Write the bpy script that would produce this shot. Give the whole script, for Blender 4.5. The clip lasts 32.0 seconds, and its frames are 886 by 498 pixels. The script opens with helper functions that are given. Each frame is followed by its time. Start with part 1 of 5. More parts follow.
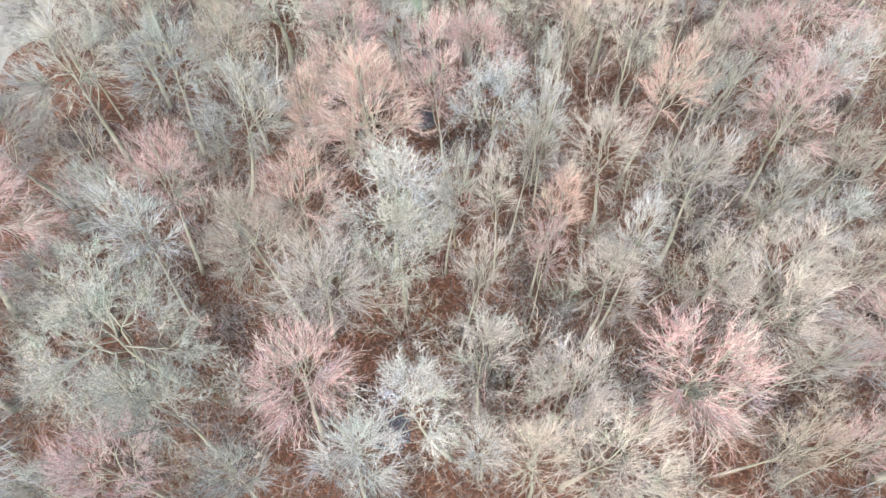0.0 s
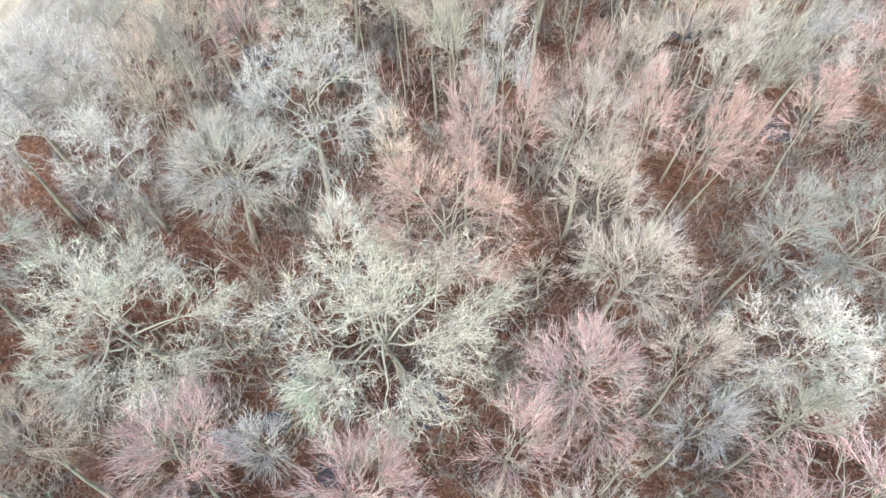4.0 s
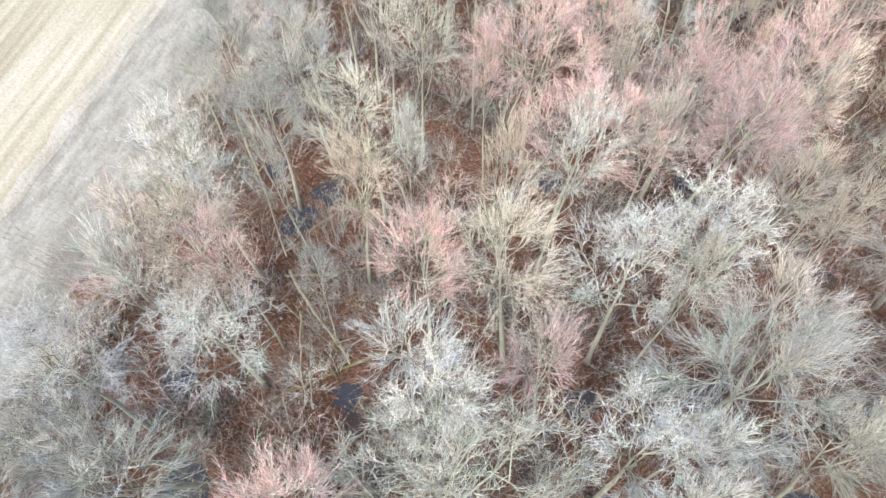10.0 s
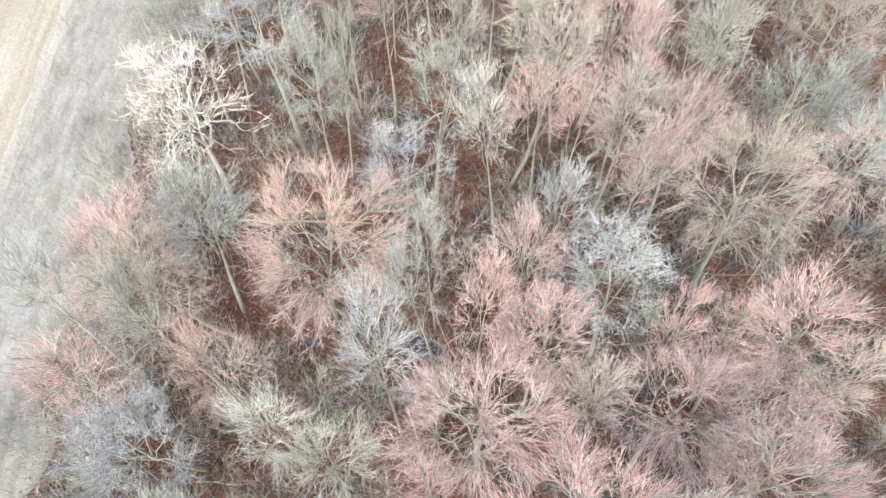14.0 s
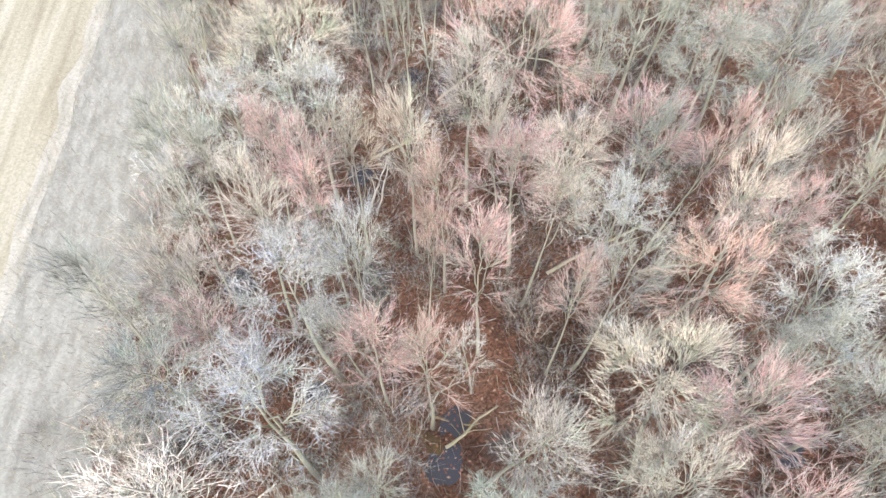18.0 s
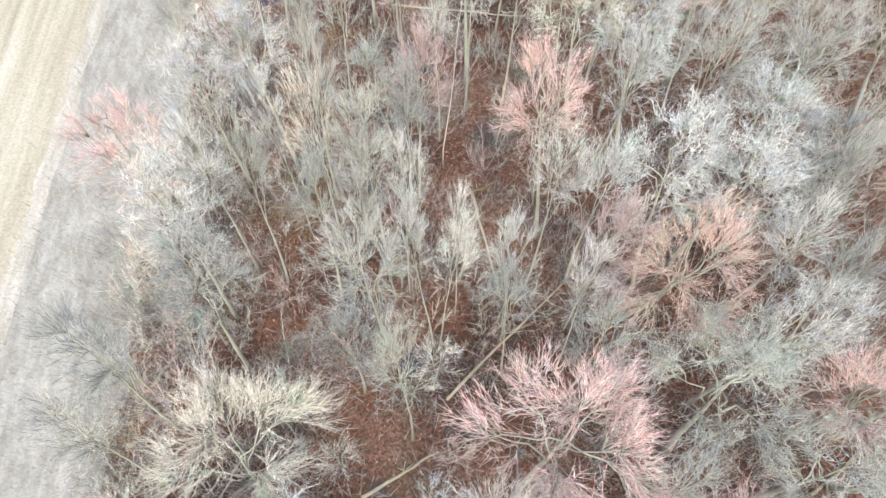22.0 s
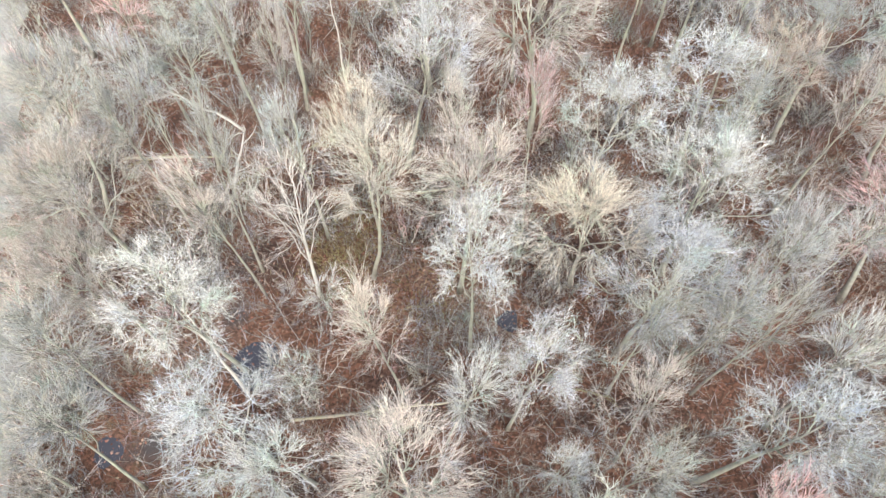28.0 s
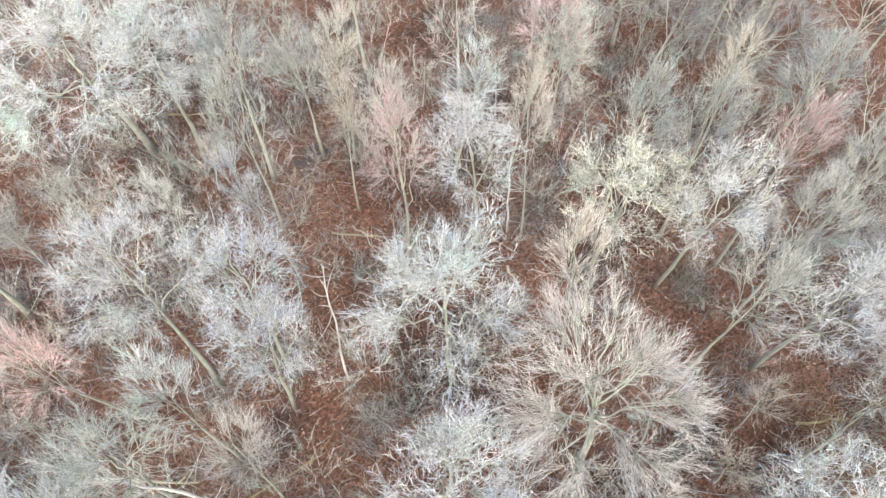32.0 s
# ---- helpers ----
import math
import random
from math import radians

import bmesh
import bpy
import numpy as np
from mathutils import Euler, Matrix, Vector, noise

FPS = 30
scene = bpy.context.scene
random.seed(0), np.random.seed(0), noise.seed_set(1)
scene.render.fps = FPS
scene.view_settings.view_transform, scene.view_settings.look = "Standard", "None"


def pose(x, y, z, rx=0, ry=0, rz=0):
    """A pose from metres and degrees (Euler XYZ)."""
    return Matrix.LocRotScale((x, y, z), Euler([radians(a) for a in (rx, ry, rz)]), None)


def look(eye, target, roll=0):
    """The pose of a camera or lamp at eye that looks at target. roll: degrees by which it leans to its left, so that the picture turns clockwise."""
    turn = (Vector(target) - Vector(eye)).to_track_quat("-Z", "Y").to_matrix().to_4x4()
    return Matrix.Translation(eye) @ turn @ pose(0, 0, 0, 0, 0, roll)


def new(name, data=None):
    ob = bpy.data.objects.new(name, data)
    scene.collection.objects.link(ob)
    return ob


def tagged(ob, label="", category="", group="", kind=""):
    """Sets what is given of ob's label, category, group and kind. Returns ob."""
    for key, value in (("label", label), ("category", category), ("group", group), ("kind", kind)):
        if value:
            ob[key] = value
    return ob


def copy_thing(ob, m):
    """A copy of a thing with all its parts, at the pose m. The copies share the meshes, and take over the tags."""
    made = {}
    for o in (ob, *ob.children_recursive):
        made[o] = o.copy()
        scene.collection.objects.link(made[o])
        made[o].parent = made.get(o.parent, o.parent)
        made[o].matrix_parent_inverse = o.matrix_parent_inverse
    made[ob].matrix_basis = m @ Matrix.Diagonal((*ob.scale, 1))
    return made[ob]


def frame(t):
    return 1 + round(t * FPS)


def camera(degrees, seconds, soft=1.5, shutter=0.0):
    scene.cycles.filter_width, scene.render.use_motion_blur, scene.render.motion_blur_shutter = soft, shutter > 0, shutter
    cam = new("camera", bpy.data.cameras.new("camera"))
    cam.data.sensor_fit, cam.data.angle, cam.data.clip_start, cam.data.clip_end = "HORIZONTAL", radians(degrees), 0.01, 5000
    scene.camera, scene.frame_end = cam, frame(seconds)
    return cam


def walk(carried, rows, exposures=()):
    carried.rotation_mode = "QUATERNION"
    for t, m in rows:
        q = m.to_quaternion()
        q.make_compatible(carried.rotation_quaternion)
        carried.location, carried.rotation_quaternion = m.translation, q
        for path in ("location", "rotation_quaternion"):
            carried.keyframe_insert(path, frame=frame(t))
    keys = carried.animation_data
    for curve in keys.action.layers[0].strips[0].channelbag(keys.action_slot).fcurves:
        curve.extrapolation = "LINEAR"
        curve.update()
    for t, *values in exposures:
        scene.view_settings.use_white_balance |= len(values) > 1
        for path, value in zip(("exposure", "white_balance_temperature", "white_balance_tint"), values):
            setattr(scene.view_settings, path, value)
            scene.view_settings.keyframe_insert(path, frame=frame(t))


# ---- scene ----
import functools

cam = camera(66.0, 32.0, soft=1.45)
PATH = [
    (0, (-0.000, -0.000, 33.836), (-0.103, 4.868, 25.102), 0.03),
    (0.5, (1.302, 2.872, 33.902), (1.142, 7.692, 25.142), -0.02),
    (1, (2.308, 5.744, 34.029), (2.098, 10.506, 25.238), -0.12),
    (1.5, (2.908, 8.592, 34.124), (2.702, 13.307, 25.308), -0.18),
    (2, (3.325, 11.295, 34.144), (3.148, 16.027, 25.336), 0.08),
    (2.5, (3.700, 13.821, 34.006), (3.547, 18.657, 25.254), 0.29),
    (3, (4.075, 16.664, 33.922), (3.920, 21.554, 25.201), 0.22),
    (3.5, (4.397, 19.738, 33.933), (3.997, 24.579, 25.192), 0.01),
    (5.5, (5.087, 31.721, 34.037), (3.525, 36.260, 25.265), -0.73),
    (6, (4.618, 34.198, 34.087), (3.084, 38.722, 25.302), -0.47),
    (6.5, (4.118, 36.627, 34.129), (2.593, 41.147, 25.340), -0.27),
    (7, (3.639, 38.891, 34.068), (2.100, 43.479, 25.317), 0.04),
    (7.5, (3.126, 40.987, 34.036), (1.583, 45.661, 25.331), 0.53),
    (8, (2.587, 43.407, 33.926), (1.035, 48.093, 25.229), 0.37),
    (8.5, (2.001, 45.914, 33.904), (0.472, 50.549, 25.176), -0.02),
    (9, (1.362, 48.366, 33.903), (-0.129, 52.937, 25.135), -0.33),
    (9.5, (0.850, 50.588, 33.919), (-0.629, 55.126, 25.132), -0.49),
    (10, (0.276, 52.615, 33.946), (-1.201, 57.171, 25.167), -0.25),
    (10.5, (-0.349, 54.720, 33.909), (-1.810, 59.306, 25.143), -0.23),
    (11, (-1.004, 56.960, 33.882), (-2.425, 61.544, 25.109), 0.11),
    (11.5, (-1.588, 59.162, 33.852), (-2.991, 63.768, 25.087), 0.45),
    (12, (-2.127, 61.405, 33.831), (-3.536, 66.026, 25.076), 0.36),
    (12.5, (-2.731, 63.649, 33.949), (-4.131, 68.239, 25.175), 0.36),
    (13, (-3.307, 65.899, 34.005), (-4.481, 70.552, 25.232), 0.38),
    (13.3, (-3.467, 67.213, 34.038), (-4.014, 71.994, 25.272), -0.10),
    (13.4, (-3.525, 67.687, 34.042), (-3.828, 72.494, 25.278), 0.48),
    (13.5, (-3.689, 68.181, 34.046), (-3.913, 72.989, 25.280), -0.17),
    (13.6, (-3.826, 68.691, 34.050), (-3.972, 73.577, 25.326), 0.07),
    (13.7, (-3.953, 69.098, 34.053), (-3.974, 73.916, 25.291), 0.05),
    (13.8, (-4.113, 69.534, 34.056), (-4.113, 74.349, 25.292), -0.09),
    (14, (-4.368, 70.498, 34.067), (-4.277, 75.336, 25.316), 0.04),
    (14.5, (-5.010, 72.937, 34.103), (-4.847, 77.811, 25.372), -0.13),
    (16.5, (-6.240, 82.624, 33.906), (-6.079, 87.389, 25.115), 0.09),
    (17, (-6.376, 85.022, 33.952), (-6.227, 89.804, 25.171), -0.03),
    (17.5, (-6.394, 87.324, 34.021), (-6.278, 92.163, 25.270), -0.07),
    (18, (-6.520, 89.785, 34.047), (-6.408, 94.668, 25.321), 0.03),
    (18.5, (-6.615, 92.501, 34.017), (-6.491, 97.367, 25.281), -0.30),
    (19, (-6.623, 95.203, 33.977), (-6.507, 100.026, 25.218), -0.28),
    (19.5, (-6.733, 97.893, 33.971), (-6.584, 102.683, 25.194), -0.38),
    (20, (-6.876, 100.512, 34.039), (-6.687, 105.271, 25.246), -0.06),
    (20.5, (-6.868, 103.081, 33.998), (-6.671, 107.828, 25.199), 0.36),
    (21, (-6.786, 105.035, 34.112), (-6.621, 109.855, 25.351), 0.30),
    (21.5, (-6.774, 107.378, 34.176), (-6.605, 112.197, 25.415), 0.36),
    (22, (-6.799, 109.743, 34.089), (-6.623, 114.605, 25.352), 0.24),
    (22.5, (-6.849, 112.131, 33.997), (-6.645, 117.018, 25.275), 0.13),
    (23, (-6.806, 114.569, 33.973), (-6.581, 119.436, 25.241), -0.17),
    (23.5, (-6.705, 117.031, 33.982), (-6.479, 121.868, 25.233), -0.03),
    (24, (-6.923, 119.299, 34.040), (-6.563, 124.145, 25.300), -0.26),
    (24.5, (-6.754, 121.666, 34.010), (-6.384, 126.492, 25.260), 0.05),
    (24.9, (-6.562, 123.557, 33.987), (-5.978, 128.355, 25.232), -0.03),
    (25, (-6.512, 124.023, 33.985), (-5.844, 128.787, 25.218), 0.17),
    (25.5, (-6.315, 126.473, 33.974), (-5.068, 131.091, 25.193), -0.07),
    (27.5, (-4.857, 135.387, 34.001), (-3.513, 140.080, 25.274), -0.06),
    (28, (-4.340, 137.911, 34.010), (-3.010, 142.596, 25.276), -0.19),
    (28.5, (-3.860, 140.415, 34.014), (-2.523, 145.095, 25.279), -0.13),
    (29, (-3.364, 143.109, 34.076), (-2.019, 147.741, 25.316), 0.11),
    (29.5, (-2.685, 145.774, 34.086), (-1.378, 150.360, 25.297), 0.09),
    (30, (-2.083, 148.242, 34.038), (-0.797, 152.824, 25.244), -0.04),
    (30.5, (-1.542, 150.650, 33.934), (-0.299, 155.253, 25.144), -0.04),
    (31, (-1.075, 152.775, 33.911), (0.146, 157.427, 25.143), 0.00),
    (31.5, (-0.623, 154.883, 33.917), (0.622, 159.578, 25.176), 0.11),
    (32, (0.000, 157.129, 33.933), (1.231, 161.849, 25.203), 0.15),
]
walk(cam, [(t, look(eye, target, roll)) for t, eye, target, roll in PATH],
     exposures=[(0.0, 0.80, 6280, 6.5), (6.0, 0.88, 6330, 6.0), (20.0, 0.90, 6330, 6.0), (32.0, 0.96, 6330, 6.0)])

# ---- daylight: a bright thin overcast ----
world = bpy.data.worlds.new("sky")
world.use_nodes = True
scene.world = world
wn, wl = world.node_tree.nodes, world.node_tree.links
sky = wn.new("ShaderNodeTexSky")
sky.sky_type = "NISHITA"
sky.sun_disc = False
sky.sun_elevation = radians(38)
sky.sun_rotation = radians(200)
sky.dust_density = 4.0
sky.air_density = 1.0
wl.new(sky.outputs[0], wn["Background"].inputs[0])
wn["Background"].inputs[1].default_value = 0.16
sun = new("sun", bpy.data.lights.new("sun", "SUN"))
sun.data.energy = 1.3
sun.data.angle = radians(14)
sun.data.color = (1.0, 0.97, 0.93)
sun.matrix_world = look((6, -20, 40), (0, 0, 0))

# ---- materials ----


def material(name, rough=0.85):
    m = bpy.data.materials.new(name)
    m.use_nodes = True
    b = m.node_tree.nodes["Principled BSDF"]
    b.inputs["Roughness"].default_value = rough
    b.inputs["Specular IOR Level"].default_value = 0.25
    return m, m.node_tree.nodes, m.node_tree.links, b


def ramp(n, stops):
    r = n.new("ShaderNodeValToRGB")
    while len(r.color_ramp.elements) < len(stops):
        r.color_ramp.elements.new(0.5)
    for e, (pos, col) in zip(r.color_ramp.elements, stops):
        e.position, e.color = pos, (*col, 1)
    return r


def noise_node(n, l, scale, detail=4.0, rough=0.6, coord="Object"):
    tc = n.new("ShaderNodeTexCoord")
    t = n.new("ShaderNodeTexNoise")
    t.inputs["Scale"].default_value = scale
    t.inputs["Detail"].default_value = detail
    t.inputs["Roughness"].default_value = rough
    l.new(tc.outputs[coord], t.inputs["Vector"])
    return t


def blend(n, l, kind, a, b, fac):
    m = n.new("ShaderNodeMix")
    m.data_type, m.blend_type = "RGBA", kind
    for sock, v in ((m.inputs[0], fac), (m.inputs[6], a), (m.inputs[7], b)):
        if isinstance(v, (int, float)):
            sock.default_value = v
        elif isinstance(v, tuple):
            sock.default_value = (*v, 1)
        else:
            l.new(v, sock)
    return m.outputs[2]


def twig_material(name, low, high, accent):
    """Bark of fine twigs: two tones in drifts, a third on every few twigs, and a random shade from tree to tree."""
    m, n, l, b = material(name, 0.9)
    drift = noise_node(n, l, 0.9, 3)
    r = ramp(n, [(0.35, low), (0.65, high)])
    l.new(drift.outputs[0], r.inputs[0])
    isl = n.new("ShaderNodeNewGeometry")
    deal = n.new("ShaderNodeMath")
    deal.operation = "MULTIPLY"
    deal.inputs[1].default_value = 17.3
    l.new(isl.outputs["Random Per Island"], deal.inputs[0])
    share = n.new("ShaderNodeMath")
    share.operation = "FRACT"
    l.new(deal.outputs[0], share.inputs[0])
    fr = ramp(n, [(0.60, (0, 0, 0)), (0.66, (1, 1, 1))])
    l.new(share.outputs[0], fr.inputs[0])
    c = blend(n, l, "MIX", r.outputs[0], accent, fr.outputs[0])
    tint = noise_node(n, l, 0.55, 2)
    sr = ramp(n, [(0.30, (0.90, 1.06, 0.95)), (0.42, (1, 1, 1)), (0.55, (1.04, 0.98, 0.97)), (0.68, (0.93, 0.98, 1.12))])
    l.new(tint.outputs[0], sr.inputs[0])
    c = blend(n, l, "MULTIPLY", c, sr.outputs[0], 1.0)
    ir = ramp(n, [(0.0, (0.55, 0.55, 0.55)), (1.0, (1.45, 1.45, 1.45))])
    l.new(isl.outputs["Random Per Island"], ir.inputs[0])
    c = blend(n, l, "MULTIPLY", c, ir.outputs[0], 1.0)
    info = n.new("ShaderNodeObjectInfo")
    tr = ramp(n, [(0.0, (0.85, 0.86, 0.88)), (1.0, (1.12, 1.08, 1.04))])
    l.new(info.outputs["Random"], tr.inputs[0])
    c = blend(n, l, "MULTIPLY", c, tr.outputs[0], 1.0)
    l.new(c, b.inputs["Base Color"])
    return m


def bark_material(name, dark, light, lichen):
    m, n, l, b = material(name, 0.9)
    w = noise_node(n, l, 3.0, 5)
    r = ramp(n, [(0.3, dark), (0.7, light)])
    l.new(w.outputs[0], r.inputs[0])
    patch = noise_node(n, l, 1.2, 3)
    pr = ramp(n, [(0.45, (0, 0, 0)), (0.6, (1, 1, 1))])
    l.new(patch.outputs[0], pr.inputs[0])
    c = blend(n, l, "MIX", r.outputs[0], lichen, pr.outputs[0])
    l.new(c, b.inputs["Base Color"])
    grain = noise_node(n, l, 30.0, 4)
    bump = n.new("ShaderNodeBump")
    bump.inputs["Strength"].default_value = 0.5
    bump.inputs["Distance"].default_value = 0.02
    l.new(grain.outputs[0], bump.inputs["Height"])
    l.new(bump.outputs[0], b.inputs["Normal"])
    return m


TWIGS = {
    "pink": twig_material("twigs_pink", (0.52, 0.375, 0.365), (0.72, 0.49, 0.475), (0.59, 0.575, 0.53)),
    "salmon": twig_material("twigs_salmon", (0.54, 0.39, 0.345), (0.71, 0.50, 0.44), (0.59, 0.555, 0.49)),
    "white": twig_material("twigs_white", (0.52, 0.55, 0.55), (0.70, 0.735, 0.73), (0.59, 0.60, 0.53)),
    "grey": twig_material("twigs_grey", (0.345, 0.365, 0.36), (0.475, 0.50, 0.49), (0.44, 0.45, 0.385)),
    "cream": twig_material("twigs_cream", (0.53, 0.49, 0.445), (0.69, 0.64, 0.585), (0.58, 0.565, 0.49)),
    "green": twig_material("twigs_green", (0.40, 0.43, 0.395), (0.53, 0.56, 0.515), (0.48, 0.485, 0.40)),
    "tan": twig_material("twigs_tan", (0.45, 0.40, 0.34), (0.57, 0.505, 0.43), (0.51, 0.485, 0.41)),
    "dark": twig_material("twigs_dark", (0.26, 0.26, 0.255), (0.36, 0.35, 0.345), (0.36, 0.355, 0.31)),
    "straw": twig_material("twigs_straw", (0.57, 0.54, 0.455), (0.75, 0.71, 0.61), (0.61, 0.595, 0.50)),
    "lilac": twig_material("twigs_lilac", (0.46, 0.485, 0.505), (0.61, 0.635, 0.655), (0.53, 0.535, 0.49)),
    "lichen": twig_material("twigs_lichen", (0.53, 0.555, 0.495), (0.69, 0.71, 0.64), (0.56, 0.57, 0.44)),
    "bleached": twig_material("twigs_bleached", (0.68, 0.66, 0.63), (0.80, 0.78, 0.75), (0.70, 0.68, 0.62)),
}
BARK = bark_material("bark_lichen", (0.35, 0.335, 0.275), (0.55, 0.53, 0.45), (0.50, 0.525, 0.41))
BARK_PALE = bark_material("bark_bleached", (0.60, 0.565, 0.51), (0.80, 0.77, 0.72), (0.68, 0.65, 0.57))
LOG_BARK = bark_material("bark_fallen", (0.22, 0.16, 0.10), (0.45, 0.36, 0.25), (0.36, 0.32, 0.16))
LOG_MOSS = bark_material("bark_mossy", (0.20, 0.16, 0.09), (0.34, 0.28, 0.165), (0.29, 0.255, 0.125))
LOG_PALE = bark_material("wood_barkless", (0.50, 0.44, 0.32), (0.68, 0.61, 0.48), (0.54, 0.50, 0.33))


def ground_material():
    """Leaf litter: rust brown with paler drifts, damp dark hollows and moss."""
    m, n, l, b = material("leaf_litter", 0.95)
    big = noise_node(n, l, 0.16, 4)
    r = ramp(n, [(0.35, (0.088, 0.054, 0.042)), (0.5, (0.17, 0.088, 0.058)), (0.68, (0.21, 0.135, 0.100))])
    l.new(big.outputs[0], r.inputs[0])
    leaf = n.new("ShaderNodeTexVoronoi")
    leaf.inputs["Scale"].default_value = 9.0
    tc = n.new("ShaderNodeTexCoord")
    l.new(tc.outputs["Object"], leaf.inputs["Vector"])
    lr = ramp(n, [(0.0, (0.55, 0.52, 0.5)), (0.5, (0.95, 0.95, 0.95)), (1.0, (1.55, 1.45, 1.4))])
    sep = n.new("ShaderNodeSeparateColor")
    l.new(leaf.outputs["Color"], sep.inputs[0])
    l.new(sep.outputs[0], lr.inputs[0])
    c = blend(n, l, "MULTIPLY", r.outputs[0], lr.outputs[0], 1.0)
    damp = noise_node(n, l, 0.23, 3, 0.5)
    dr = ramp(n, [(0.60, (0, 0, 0)), (0.70, (1, 1, 1))])
    l.new(damp.outputs[0], dr.inputs[0])
    c = blend(n, l, "MIX", c, (0.10, 0.085, 0.08), dr.outputs[0])
    moss = noise_node(n, l, 0.31, 5, 0.6)
    moss.inputs["Distortion"].default_value = 0.6
    mr = ramp(n, [(0.64, (0, 0, 0)), (0.76, (0.8, 0.8, 0.8))])
    l.new(moss.outputs[0], mr.inputs[0])
    c = blend(n, l, "MIX", c, (0.14, 0.12, 0.05), mr.outputs[0])
    l.new(c, b.inputs["Base Color"])
    fine = noise_node(n, l, 14.0, 6)
    bump = n.new("ShaderNodeBump")
    bump.inputs["Strength"].default_value = 0.9
    bump.inputs["Distance"].default_value = 0.06
    l.new(fine.outputs[0], bump.inputs["Height"])
    l.new(bump.outputs[0], b.inputs["Normal"])
    return m


def streak_material(name, stops, across, along):
    """Stubble or dry grass that runs in long streaks along y."""
    m, n, l, b = material(name, 0.95)
    tc = n.new("ShaderNodeTexCoord")
    mp = n.new("ShaderNodeMapping")
    mp.inputs["Scale"].default_value = (across, along, 1)
    l.new(tc.outputs["Object"], mp.inputs["Vector"])
    t = n.new("ShaderNodeTexNoise")
    t.inputs["Scale"].default_value = 1.0
    t.inputs["Detail"].default_value = 6
    l.new(mp.outputs[0], t.inputs["Vector"])
    r = ramp(n, stops)
    l.new(t.outputs[0], r.inputs[0])
    f = noise_node(n, l, 6.0, 4)
    fr = ramp(n, [(0.3, (0.8, 0.8, 0.8)), (0.7, (1.1, 1.1, 1.1))])
    l.new(f.outputs[0], fr.inputs[0])
    l.new(blend(n, l, "MULTIPLY", r.outputs[0], fr.outputs[0], 1.0), b.inputs["Base Color"])
    bump = n.new("ShaderNodeBump")
    bump.inputs["Strength"].default_value = 0.6
    bump.inputs["Distance"].default_value = 0.05
    l.new(f.outputs[0], bump.inputs["Height"])
    l.new(bump.outputs[0], b.inputs["Normal"])
    return m


LITTER = ground_material()
STUBBLE = streak_material("stubble", [(0.3, (0.355, 0.31, 0.235)), (0.5, (0.47, 0.43, 0.34)), (0.7, (0.57, 0.54, 0.46))], 1.3, 0.06)
VERGE = streak_material("dry_grass", [(0.3, (0.30, 0.29, 0.255)), (0.5, (0.38, 0.37, 0.34)), (0.7, (0.47, 0.46, 0.43))], 1.8, 0.5)
TRACK = streak_material("bleached_soil", [(0.3, (0.40, 0.375, 0.325)), (0.5, (0.50, 0.475, 0.42)), (0.7, (0.58, 0.56, 0.51))], 1.6, 0.3)
LEAF = twig_material("fallen_leaf", (0.19, 0.088, 0.062), (0.31, 0.15, 0.105), (0.38, 0.26, 0.19))
BRUSH = twig_material("brush_stems", (0.32, 0.31, 0.31), (0.47, 0.455, 0.45), (0.38, 0.36, 0.28))
MOSS = twig_material("olive_tufts", (0.20, 0.165, 0.07), (0.31, 0.265, 0.12), (0.36, 0.29, 0.18))
GRASS = twig_material("grass_blades", (0.34, 0.315, 0.27), (0.47, 0.44, 0.40), (0.40, 0.375, 0.30))
water_m, n_, l_, b_ = material("still_water", 0.12)
b_.inputs["Base Color"].default_value = (0.082, 0.080, 0.095, 1)
b_.inputs["Specular IOR Level"].default_value = 0.5
WATER = water_m

# ---- mesh helpers ----


